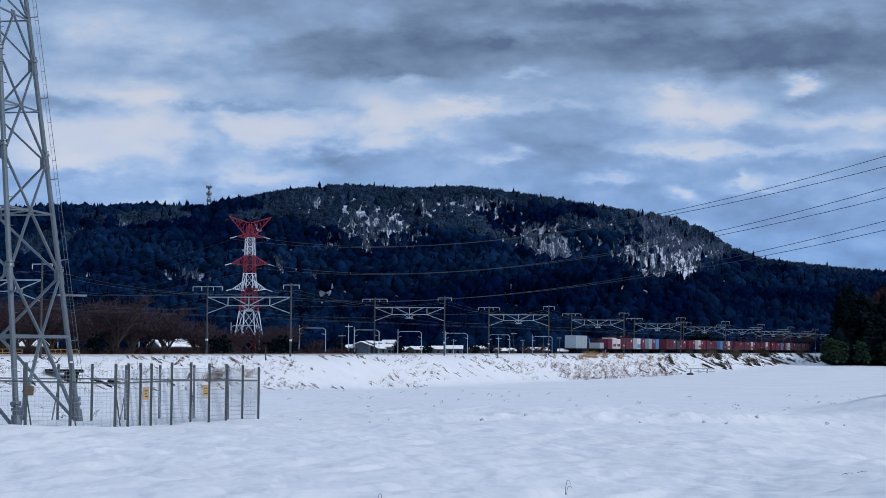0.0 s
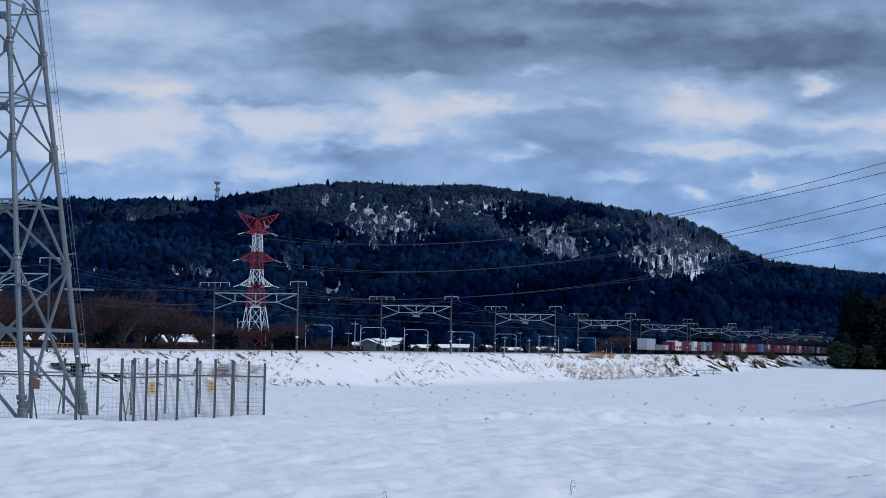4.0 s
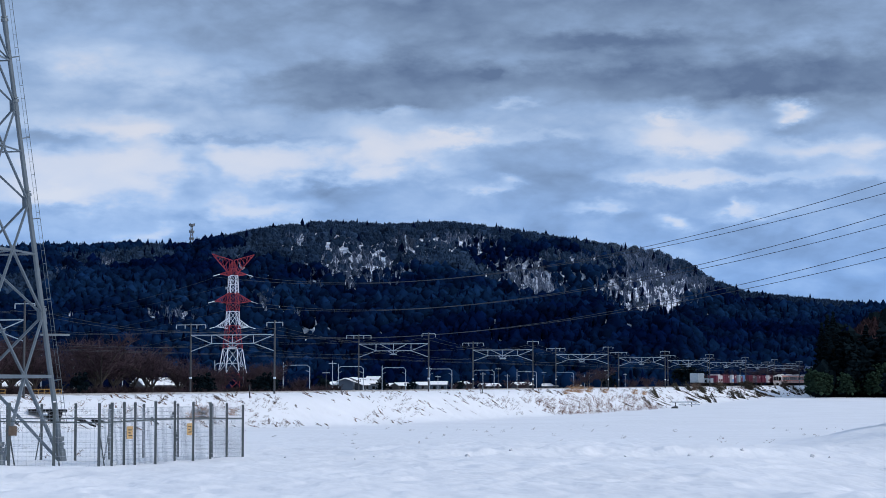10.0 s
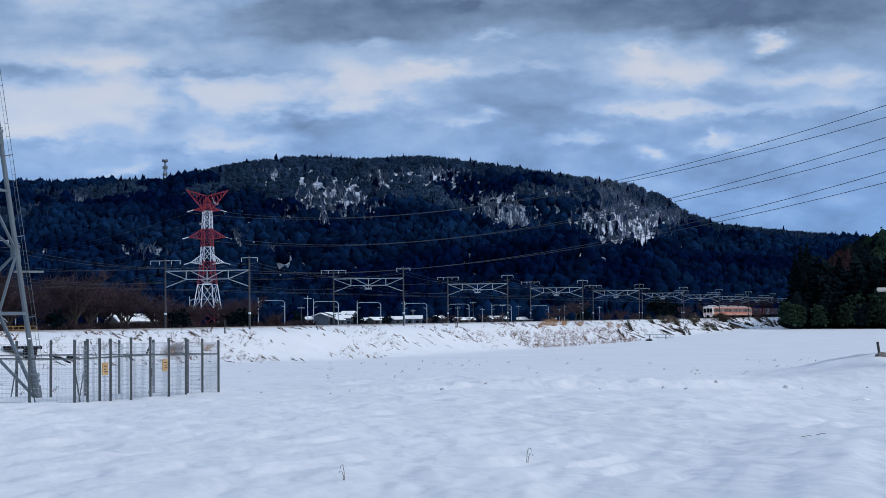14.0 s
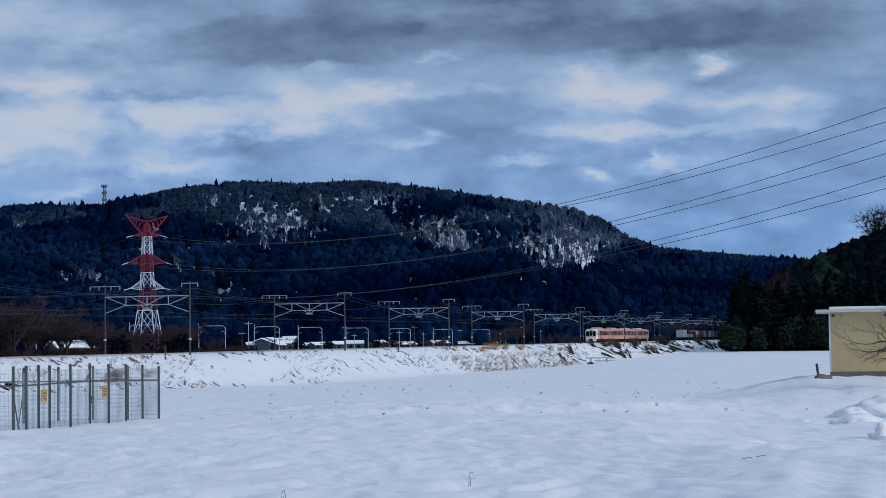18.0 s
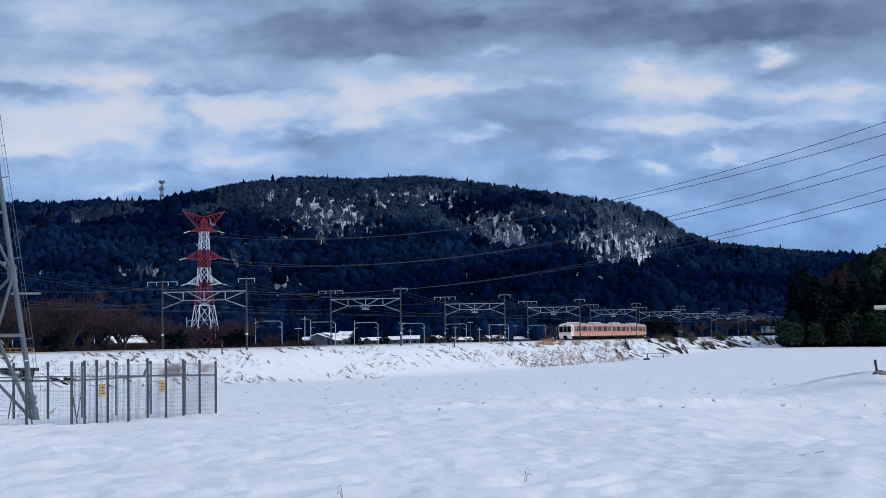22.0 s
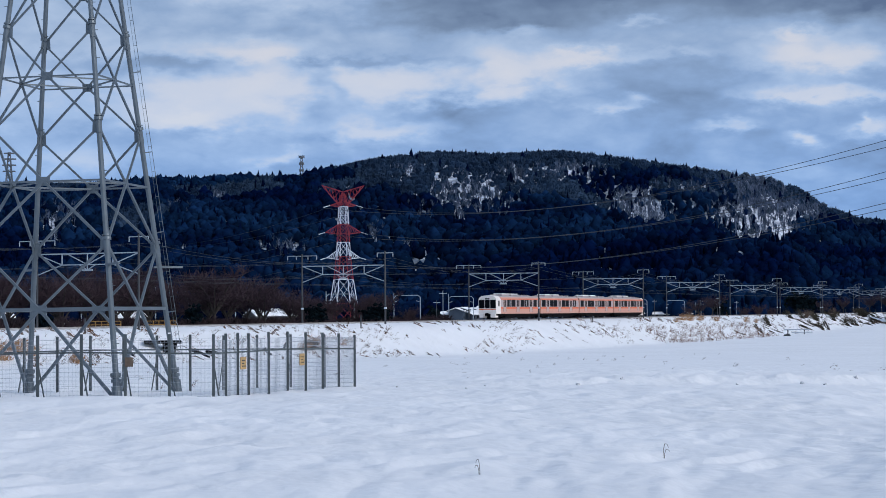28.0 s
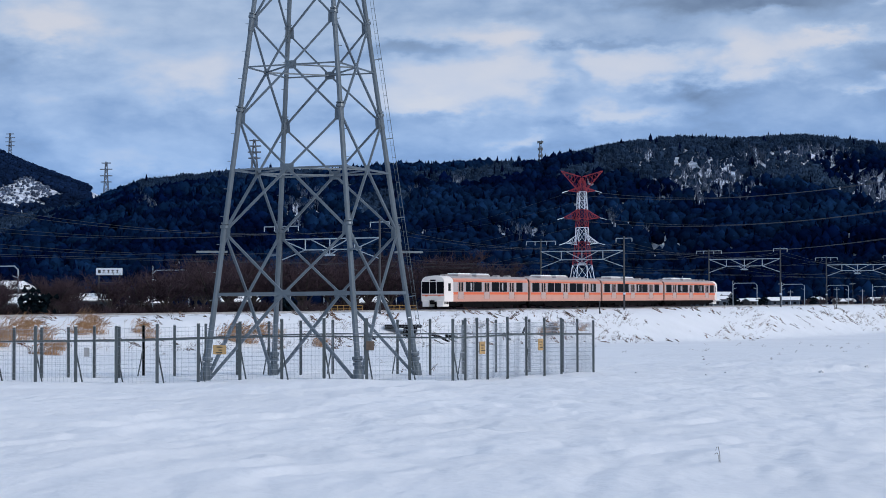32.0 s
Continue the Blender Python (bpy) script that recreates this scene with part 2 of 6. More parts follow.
def relief(x, y, r):
    """Wind-blown ripples, soft hollows, and the lumpy bank of a path that runs from the fence to the shed."""
    z = 0.0
    near = smooth01((150 - r) / 70) * smooth01((r - 8) / 15)
    if near > 0:
        # long soft drifts that run away from the eye, steeper on one side, with small lumps on them
        a, b = x * 0.95 - y * 0.31, x * 0.31 + y * 0.95
        z += near * 0.14 * noise.noise(Vector((a * 0.11, b * 0.07, 3)))
        w = noise.noise(Vector((a * 0.25, b * 0.20, 11))) * 2.2 + 0.3 * noise.noise(Vector((a * 0.6, b * 0.3, 13)))
        z += near * 0.095 * ((w % 1.0) if w % 1.0 < 0.8 else 0.8 * (1 - w % 1.0) / 0.2)
        z += near * 0.06 * noise.noise(Vector((a * 1.05, b * 0.30, 7))) + near * 0.05 * noise.noise(Vector((a * 2.0, b * 0.75, 19)))
    # a broad drift that rises towards the lane
    az = math.degrees(math.atan2(x, y))
    edge = az - 13.6 - 0.09 * (r - 30) + 1.6 * noise.noise(Vector((x * 0.13, y * 0.13, 41)))
    if edge > 0 and 12 < r < 58:
        z += 0.32 * smooth01(edge / 6.0) * smooth01((r - 12) / 8) * smooth01((58 - r) / 14) * (1 + 0.3 * noise.noise(Vector((x * 0.3, y * 0.5, 43))))
    # a line of old footprints filled with drifted snow
    if 4 < x < 40 and 72 < y < 92:
        for k, off in ((0, 86.5 - 0.16 * x), (1, 76.5 - 0.05 * x)):
            s = (x + 0.5 * k) * 0.8
            c = round(s) / 0.8 - 0.5 * k
            j = noise.noise(Vector((round(s) * 3.1, k, 31)))
            z += (0.09 + 0.08 * j) * math.exp(-(((x - c) / 0.3) ** 2 + ((y - off - j * 1.2) / 0.5) ** 2))
    # levee
    u = (x - 0.8) / 30.0
    if -0.02 < u < 2.0:
        off = y - (68.4 + 0.15 * x)
        k = (smooth01((off + 1.3) / 1.7) if off < 1.0 else math.exp(-(max(0.0, off - 12.0) / 5.0) ** 2)) * smooth01((u + 0.02) / 0.2)
        k *= 1 - 0.8 * smooth01((math.degrees(math.atan2(x, y)) - 15) / 4)
        lump = 0.05 * noise.noise(Vector((x * 0.5, y * 0.7, 23))) + 0.10 * noise.noise(Vector((x * 1.1, y * 1.1, 29))) + 0.06 * noise.noise(Vector((x * 2.6, y * 2.2, 33)))
        z += k * (0.10 + 0.20 * smooth01(u * 1.7) + lump * smooth01(u * 2.5) * (1.5 if off < 2 else 0.4))
    return z


def build_ground():
    """One sheet of snow: fine rows close by, coarse to the horizon."""
    rs, r = [], 0.4
    while r < 900:
        rs.append(r)
        if r < 24:
            r *= 1.12
        elif r < 84:
            r += 0.26
        else:
            r += max(0.6, 0.010 * r)
    rs += [1000, 1300, 1800, 2600, 3800, 4700]
    azs = [-26 + 0.22 * k for k in range(237)]
    cols = [-180 + 10 * k for k in range(15)] + azs + [30 + 10 * k for k in range(15)]
    verts, faces = [(0, 0, field(0, 0))], []
    for r in rs:
        for a in cols:
            v = polar(a, r)
            z = ground(v.x, v.y)
            if abs(a) < 28 and r < 160:
                z += relief(v.x, v.y, r)
            verts.append((v.x, v.y, z))
    w = len(cols)
    for j in range(w):
        faces.append((0, 1 + (j + 1) % w, 1 + j))
    for i in range(len(rs) - 1):
        for j in range(w):
            a, b = 1 + i * w + j, 1 + i * w + (j + 1) % w
            faces.append((a, b, b + w, a + w))
    ob = mesh_object("ground", verts, faces, M_SNOW, smooth=True)
    tagged(ob, "snow-covered field rising to a railway embankment", "snow", kind="structure")


build_ground()


# ---- sky with clouds, far behind everything ----
# clouds by part of the sky: azimuth, elevation, half width, half height (degrees), brightness
CLOUDS_WEST = [
    (-17.2, 7.98, 1.91, 0.69, 0.55), (-12.8, 6.47, 1.74, 0.66, 0.35), (-14.2, 3.8, 1.74, 0.52, 0.35), (-9.1, 4.44, 1.39, 0.49, 0.3),
    (-3.5, 7.37, 1.04, 0.19, 0.4), (-5.6, 5.53, 0.73, 0.23, 0.5), (-17.6, 6.38, 2.95, 0.78, -0.1), (-10.0, 6.6, 7.0, 2.2, 0.3),
    (-7.5, 7.17, 2.6, 0.23, -0.2), (-5.2, 7.24, 2.6, 0.28, -0.25), (-8.4, 5.05, 2.6, 0.28, -0.15), (-16.6, 4.71, 2.08, 0.28, 0.1),
]
CLOUDS_MIDDLE = [
    (1.2, 6.65, 2.26, 0.63, 0.6), (4.6, 7.0, 1.65, 0.73, 0.7), (-3.4, 6.43, 2.17, 0.73, 0.6), (-5.8, 5.72, 1.04, 0.31, 0.45),
    (-3.5, 7.8, 1.91, 0.3, 0.45), (4.5, 8.29, 1.04, 0.16, 0.35), (6.9, 7.45, 0.95, 0.19, 0.55), (7.3, 5.95, 0.63, 0.14, 0.45),
    (8.3, 6.2, 0.63, 0.16, 0.5), (0.3, 5.27, 1.56, 0.26, 0.55), (-2.6, 4.48, 0.69, 0.16, 0.4), (-5.1, 9.7, 1.39, 0.35, 0.3),
    (-1.2, 9.45, 2.43, 0.49, 0.3),
]
CLOUDS_EAST = [
    (13.8, 7.32, 1.91, 0.45, 0.7), (13.2, 8.01, 1.04, 0.16, 0.4), (16.9, 8.08, 0.49, 0.21, 0.8), (13.0, 6.3, 1.22, 0.28, 0.5),
    (15.2, 6.17, 2.08, 0.17, 0.45), (10.9, 5.35, 0.78, 0.17, 0.5), (13.4, 4.88, 0.42, 0.19, 0.75), (15.6, 5.12, 0.73, 0.26, 0.7),
    (15.0, 5.35, 0.19, 0.23, 0.5), (18.6, 7.01, 1.74, 0.31, 0.45), (8.7, 8.57, 0.87, 0.12, 0.3), (9.2, 7.53, 1.04, 0.16, 0.25),
    (19.1, 6.28, 1.39, 0.26, 0.35),
]
CLOUDS_DARK = [
    (4.8, 9.49, 2.78, 0.73, -0.36), (11.3, 10.36, 2.78, 0.28, -0.5), (7.5, 9.37, 0.38, 0.31, -0.3), (10.4, 9.3, 5.21, 0.5, -0.4),
    (15.6, 8.72, 3.47, 0.23, -0.3), (3.4, 8.5, 3.47, 0.24, -0.3), (5.4, 6.4, 0.61, 0.52, -0.25), (10.4, 6.26, 0.95, 0.69, -0.08),
    (-1.4, 6.6, 0.38, 0.7, -0.45), (2.7, 6.4, 0.35, 0.7, -0.35), (1.4, 9.2, 2.2, 0.42, -0.25), (2.9, 5.88, 2.08, 0.3, -0.3), (16.4, 7.59, 1.56, 0.21, -0.25), (18.0, 9.4, 4.5, 0.8, -0.5),
    (-1.1, 7.35, 3.47, 0.14, -0.3), (9.3, 11.5, 12.0, 0.9, -0.4),
]


def build_sky():
    m = bpy.data.materials.new("cloudy_sky")
    m.use_nodes = True
    n, l = m.node_tree.nodes, m.node_tree.links
    n.clear()
    tc = n.new("ShaderNodeTexCoord")
    sep = n.new("ShaderNodeSeparateXYZ")
    l.new(tc.outputs["UV"], sep.inputs[0])

    def math_node(op, a, b=None):
        k = n.new("ShaderNodeMath")
        k.operation = op
        for i, v in enumerate((a, b)):
            if v is None:
                continue
            if isinstance(v, (int, float)):
                k.inputs[i].default_value = v
            else:
                l.new(v, k.inputs[i])
        return k.outputs[0]

    az = math_node("SUBTRACT", math_node("MULTIPLY", sep.outputs[0], 140.0), 70.0)
    el = math_node("SUBTRACT", math_node("MULTIPLY", sep.outputs[1], 60.0), 4.0)
    comb = n.new("ShaderNodeCombineXYZ")
    l.new(math_node("MULTIPLY", az, 0.26), comb.inputs[0])
    l.new(math_node("MULTIPLY", el, 0.56), comb.inputs[1])
    warp = n.new("ShaderNodeTexNoise")
    warp.inputs["Scale"].default_value, warp.inputs["Detail"].default_value = 1.6, 4
    l.new(comb.outputs[0], warp.inputs["Vector"])
    big = n.new("ShaderNodeTexNoise")
    big.inputs["Scale"].default_value, big.inputs["Detail"].default_value, big.inputs["Roughness"].default_value = 1.0, 7, 0.52
    big.inputs["Distortion"].default_value = 0.35
    l.new(comb.outputs[0], big.inputs["Vector"])
    fine = n.new("ShaderNodeTexNoise")
    fine.inputs["Scale"].default_value, fine.inputs["Detail"].default_value, fine.inputs["Roughness"].default_value = 2.6, 8, 0.58
    l.new(comb.outputs[0], fine.inputs["Vector"])
    wx = math_node("MULTIPLY", math_node("SUBTRACT", warp.outputs["Fac"], 0.5), 3.6)
    azw = math_node("ADD", az, wx)
    elw = math_node("ADD", el, math_node("MULTIPLY", math_node("SUBTRACT", fine.outputs["Fac"], 0.5), 1.3))
    total = math_node("ADD", math_node("MULTIPLY", math_node("SUBTRACT", big.outputs["Fac"], 0.5), 1.0), math_node("MULTIPLY", math_node("SUBTRACT", fine.outputs["Fac"], 0.5), 0.42))
    # billowed edges
    puff = n.new("ShaderNodeTexNoise")
    puff.inputs["Scale"].default_value, puff.inputs["Detail"].default_value, puff.inputs["Roughness"].default_value = 1.7, 5, 0.5
    l.new(comb.outputs[0], puff.inputs["Vector"])
    fold = math_node("ABSOLUTE", math_node("SUBTRACT", math_node("MULTIPLY", puff.outputs["Fac"], 2.0), 1.0))
    total = math_node("ADD", total, math_node("MULTIPLY", math_node("SUBTRACT", fold, 0.13), 0.4))
    for a, e, w, h, k in CLOUDS_WEST + CLOUDS_MIDDLE + CLOUDS_EAST + CLOUDS_DARK:
        dx = math_node("DIVIDE", math_node("SUBTRACT", azw, a), w)
        dy = math_node("DIVIDE", math_node("SUBTRACT", elw, e), h)
        d2 = math_node("ADD", math_node("MULTIPLY", dx, dx), math_node("MULTIPLY", dy, dy))
        total = math_node("ADD", total, math_node("MULTIPLY", math_node("EXPONENT", math_node("MULTIPLY", d2, -0.75)), k * 1.05))
    ramp = n.new("ShaderNodeValToRGB")
    l.new(math_node("ADD", math_node("MULTIPLY", total, 0.56), 0.397), ramp.inputs["Fac"])
    cr = ramp.color_ramp
    cr.elements[0].position, cr.elements[0].color = 0.0, (0.105, 0.165, 0.295, 1)
    cr.elements[1].position, cr.elements[1].color = 1.0, (0.65, 0.67, 0.75, 1)
    for pos, colr in ((0.2, (0.18, 0.268, 0.43)), (0.4, (0.265, 0.395, 0.63)), (0.56, (0.385, 0.515, 0.74)), (0.74, (0.565, 0.62, 0.75))):
        cr.elements.new(pos).color = (*colr, 1)
    # clearer, bluer air low over the hills
    low = n.new("ShaderNodeMapRange")
    l.new(el, low.inputs["Value"])
    low.inputs["From Min"].default_value, low.inputs["From Max"].default_value = 3.0, 8.0
    low.inputs["To Min"].default_value, low.inputs["To Max"].default_value = 0.55, 0.0
    mx = n.new("ShaderNodeMix")
    mx.data_type, mx.blend_type = "RGBA", "MULTIPLY"
    l.new(low.outputs["Result"], mx.inputs["Factor"])
    l.new(ramp.outputs["Color"], mx.inputs["A"])
    mx.inputs["B"].default_value = (0.62, 0.92, 1.25, 1)
    em, out = n.new("ShaderNodeEmission"), n.new("ShaderNodeOutputMaterial")
    em.inputs["Strength"].default_value = SKY_GLOW
    l.new(mx.outputs["Result"], em.inputs["Color"])
    l.new(em.outputs[0], out.inputs[0])
    R, verts, faces, uvs = 4800.0, [], [], []
    na, ne = 56, 24
    for j in range(ne + 1):
        for i in range(na + 1):
            a, e = -70 + 140 * i / na, -4 + 60 * j / ne
            verts.append(polar(a, R * math.cos(radians(e)), R * math.sin(radians(e))))
    for j in range(ne):
        for i in range(na):
            k = j * (na + 1) + i
            faces.append((k, k + na + 1, k + na + 2, k + 1))
    ob = mesh_object("backdrop", verts, faces, m, smooth=True)
    uv = ob.data.uv_layers.new(name="sky")
    for lp in ob.data.loops:
        k = lp.vertex_index
        uv.data[lp.index].uv = ((k % (na + 1)) / na, (k // (na + 1)) / ne)
    return tagged(ob, "broken grey and white winter clouds over blue sky", "sky", kind="structure")


SKY_GLOW = 1.0
backdrop = build_sky()

# ---- hills ----
RIDGE = [(-30, 1.2), (-20, 2.2), (-17.6, 2.6), (-15.4, 3.0), (-14.35, 3.38), (-13.4, 3.78), (-12, 3.96), (-9.7, 4.15), (-8.1, 4.12), (-5.6, 4.3), (-4.6, 4.25),
         (-3.1, 4.37), (-1.3, 4.36), (-0.5, 4.58), (0.15, 4.7), (1.3, 4.94), (2.9, 5.1), (4.5, 5.01), (6.75, 5.08), (8, 4.95), (9.7, 4.67), (11.4, 4.43), (13, 4.19),
         (14, 3.8), (14.7, 3.3), (15.7, 2.9), (17.4, 2.7), (19.4, 2.5), (22, 2.3), (30, 1.8)]
HILL_FOOT, HILL_TOP = 900.0, 1850.0


def hill_raw(az, r):
    top = math.tan(radians(lerp_table(RIDGE, az))) * HILL_TOP
    u = (r - HILL_FOOT) / (HILL_TOP - HILL_FOOT)
    if u <= 0:
        return 0.0
    v = polar(az, r)
    spur = noise.noise(Vector((v.x * 0.0042, v.y * 0.0016, 5))) + 0.5 * noise.noise(Vector((v.x * 0.011, v.y * 0.004, 9)))
    foot = 23 * math.exp(-((u - 0.13) / 0.10) ** 2) * smooth01((14.75 - az) / 1.2) * smooth01((az - 2) / 5)
    if u < 1:
        return foot * (1 - u) + top * math.sin(math.pi / 2 * u) ** 1.25 + 24 * spur * math.sin(math.pi * u) * (top / 150)
    return top * (1 - 0.35 * min(1.0, (u - 1) * 1.2))


# the hill's outline against the sky: the slope is scaled, azimuth by azimuth, so that its treetops reach the ridge line
HILL_SCALE = []
for _k in range(121):
    _a = -30 + 0.5 * _k
    _most = max(((hill_raw(_a, HILL_FOOT + 25 * i) + 8.5 - EYE) / (HILL_FOOT + 25 * i), hill_raw(_a, HILL_FOOT + 25 * i), HILL_FOOT + 25 * i) for i in range(4, 44))
    _want = math.tan(radians(lerp_table(RIDGE, _a))) * _most[2] - 8.5 + EYE
    HILL_SCALE.append((_a, _want / _most[1]))


def hill_z(az, r):
    return 0.3 + hill_raw(az, r) * lerp_table(HILL_SCALE, az)


# where leafless trees stand and the snow shows through: azimuth, elevation, half sizes, density of snow
OPEN_WOOD = [(3.7, 3.5, 0.6, 0.5, 0.64), (4.6, 3.4, 0.8, 0.5, 0.42), (5.28, 3.85, 0.25, 0.55, 0.5), (2.46, 3.15, 0.35, 0.28, 0.38), (2.1, 4.45, 0.5, 0.26, 0.48), (6.4, 4.25, 1.0, 0.2, 0.6), (7.3, 4.3, 0.5, 0.3, 0.5), (8.85, 3.35, 0.6, 0.42, 0.74), (9.35, 2.95, 0.5, 0.32, 1.1), (12.5, 3.45, 0.7, 0.45, 0.85), (13.4, 2.9, 0.5, 0.35, 0.95), (13.0, 2.35, 0.7, 0.3, 0.7)]
OPEN_WOOD += [(12.1, 2.85, 0.6, 0.4, 0.6), (10.75, 3.75, 0.5, 0.25, 0.4), (9.7, 3.75, 0.3, 0.2, 0.3), (-1.95, 1.97, 0.45, 0.18, 1.0), (0.96, 2.4, 0.28, 0.2, 0.9), (-8.6, 2.8, 0.4, 0.45, 0.8), (-3.6, 3.6, 0.3, 0.2, 0.5), (-4.8, 3.3, 0.3, 0.25, 0.45), (3.3, 4.0, 0.5, 0.3, 0.3), (14.2, 2.9, 0.5, 0.2, 0.9), (-13.2, 2.9, 0.4, 0.2, 0.4), (2.0, 1.9, 0.3, 0.12, 0.5)]


def open_wood(az, el):
    return sum(k * math.exp(-(((az - a) / (w * 1.25)) ** 2 + ((el - e) / (h * 1.25)) ** 2)) for a, e, w, h, k in OPEN_WOOD)


def build_hill(name, label, az0, az1, r0, r1, fz, na, nr):
    verts, faces = [], []
    for j in range(nr + 1):
        for i in range(na + 1):
            a, r = az0 + (az1 - az0) * i / na, r0 + (r1 - r0) * j / nr
            v = polar(a, r)
            verts.append((v.x, v.y, fz(a, r)))
    for j in range(nr):
        for i in range(na):
            k = j * (na + 1) + i
            faces.append((k, k + 1, k + na + 2, k + na + 1))
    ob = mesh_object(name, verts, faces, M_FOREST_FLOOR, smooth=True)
    return tagged(ob, label, "hill", kind="structure")


build_hill("hill", "long wooded hill with snow on its slopes", -30, 30, 880, 2300, hill_z, 150, 60)


# ---- woods made of many small trees: shapes that are repeated with turns and sizes ----
def conifer_shape(rng, tiers=3, sides=6):
    vs, fs = [], []
    for k in range(tiers):
        z0, z1 = 0.05 + 0.8 * k / tiers, 0.05 + 0.8 * (k + 1.35) / tiers
        r = 0.27 * (1 - k / (tiers + 0.4))
        b = len(vs)
        for i in range(sides):
            a = 2 * math.pi * (i + rng.random() * 0.6) / sides
            rr = r * (0.65 + 0.6 * rng.random())
            vs.append((rr * math.cos(a), rr * math.sin(a), z0 - 0.08 * rng.random()))
        vs.append((0.02 * rng.random(), 0.02 * rng.random(), min(1.0, z1)))
        fs += [(b + i, b + (i + 1) % sides, b + sides) for i in range(sides)]
    return np.array(vs), np.array(fs)


def broad_shape(rng, leaves=16, size=0.12, lumps=1):
    """A lobed, lumpy crown with ragged pieces of foliage standing off its surface."""
    vs, fs = [], []
    bm = bmesh.new()
    bmesh.ops.create_icosphere(bm, subdivisions=lumps, radius=1)
    seed = Vector((rng.uniform(0, 99), rng.uniform(0, 99), 0))
    skin = []
    for v in bm.verts:
        d = v.co.normalized()
        k = 1 + 0.42 * noise.noise(d * 1.3 + seed) + 0.38 * noise.noise(d * 3.1 + seed) + rng.uniform(-0.08, 0.08)
        p = Vector((d.x * 0.37 * k, d.y * 0.37 * k, 0.52 + d.z * 0.44 * k))
        vs.append(tuple(p))
        skin.append((p, d))
    fs += [tuple(v.index for v in f.verts) for f in bm.faces]
    bm.free()
    for k in range(leaves):
        p, d = skin[rng.randrange(len(skin))]
        p = p + d * 0.01 + Vector((rng.gauss(0, 0.04), rng.gauss(0, 0.04), rng.gauss(-0.02, 0.03)))
        nrm = (d + 0.3 * Vector((rng.uniform(-1, 1), rng.uniform(-1, 1), rng.uniform(-1, 1)))).normalized()
        x = nrm.cross(Vector((0.3, 0.5, 0.8))).normalized()
        y = nrm.cross(x)
        b, t0 = len(vs), rng.uniform(0, 6.283)
        for m in range(3):
            t, q = t0 + 2.094 * m, size * rng.uniform(0.5, 1.3)
            vs.append(tuple(p + x * math.cos(t) * q + y * math.sin(t) * q))
        fs.append((b, b + 1, b + 2))
    return np.array(vs), np.array(fs)


def bare_shape(rng, n=18):
    """A leafless crown: a small dense heart and many fine upswept sprays that fan out of it."""
    vs, fs = broad_shape(rng, 0, 0.1, 1)
    vs = [((x * 0.85), (y * 0.85), 0.42 + (z - 0.5) * 0.75) for x, y, z in vs]
    fs = [tuple(f) for f in fs]
    for k in range(n):
        a, e = rng.uniform(0, 6.283), rng.uniform(-0.15, 1.3)
        d = Vector((math.cos(a) * math.cos(e), math.sin(a) * math.cos(e), math.sin(e) * 1.15))
        root = Vector((d.x * 0.12, d.y * 0.12, rng.uniform(0.22, 0.5)))
        tip = Vector((d.x * 0.40, d.y * 0.40, 0.42 + d.z * 0.46)) * rng.uniform(0.9, 1.03)
        side = (tip - root).cross(Vector((rng.uniform(-1, 1), rng.uniform(-1, 1), 0.4))).normalized() * rng.uniform(0.035, 0.065)
        b = len(vs)
        vs += [tuple(root), tuple(root.lerp(tip, 0.7) + side), tuple(tip), tuple(root.lerp(tip, 0.7) - side)]
        fs += [(b, b + 1, b + 2), (b, b + 2, b + 3)]
    return np.array(vs), np.array(fs)


def twig_shape(rng, n=9):
    """A leafless tree: a stem and upswept limbs, each a thin three-sided spike."""
    vs, fs = [], []
    ends = [((0, 0, 0), (0.03 * rng.uniform(-1, 1), 0.03 * rng.uniform(-1, 1), 0.95), 0.035)]
    for i in range(n):
        a, z = rng.uniform(0, 2 * math.pi), rng.uniform(0.25, 0.6)
        s = rng.uniform(0.12, 0.3)
        ends.append(((0, 0, z), (s * math.cos(a), s * math.sin(a), z + rng.uniform(0.22, 0.42)), 0.024))
    for a, b, w in ends:
        k = len(vs)
        for i in range(3):
            t = 2 * math.pi * i / 3
            vs.append((a[0] + w * math.cos(t), a[1] + w * math.sin(t), a[2]))
        vs.append(b)
        fs += [(k, k + 1, k + 3), (k + 1, k + 2, k + 3), (k + 2, k, k + 3)]
    return np.array(vs), np.array(fs)


def grove(name, label, category, shapes, places, mat, soft=False):
    """One mesh of many trees; places: x, y, z, height, width factor."""
    rng = random.Random(len(places))
    vv, ff, base = [], [], 0
    for x, y, z, h, w in places:
        vs, fs = shapes[rng.randrange(len(shapes))]
        t = rng.uniform(0, 6.283)
        c, s = math.cos(t), math.sin(t)
        p = np.empty_like(vs)
        p[:, 0] = x + h * w * (c * vs[:, 0] - s * vs[:, 1])
        p[:, 1] = y + h * w * (s * vs[:, 0] + c * vs[:, 1])
        p[:, 2] = z + h * vs[:, 2]
        vv.append(p)
        ff.append(fs + base)
        base += len(vs)
    v, f = np.concatenate(vv), np.concatenate(ff)
    me = bpy.data.meshes.new(name)
    me.vertices.add(len(v))
    me.vertices.foreach_set("co", v.ravel())
    me.loops.add(f.size)
    me.loops.foreach_set("vertex_index", f.ravel())
    me.polygons.add(len(f))
    me.polygons.foreach_set("loop_start", np.arange(len(f)) * 3)
    me.update(calc_edges=True)
    me.polygons.foreach_set("use_smooth", np.full(len(f), soft))
    me.materials.append(mat)
    return tagged(new(name, me), label, category, kind="stuff")


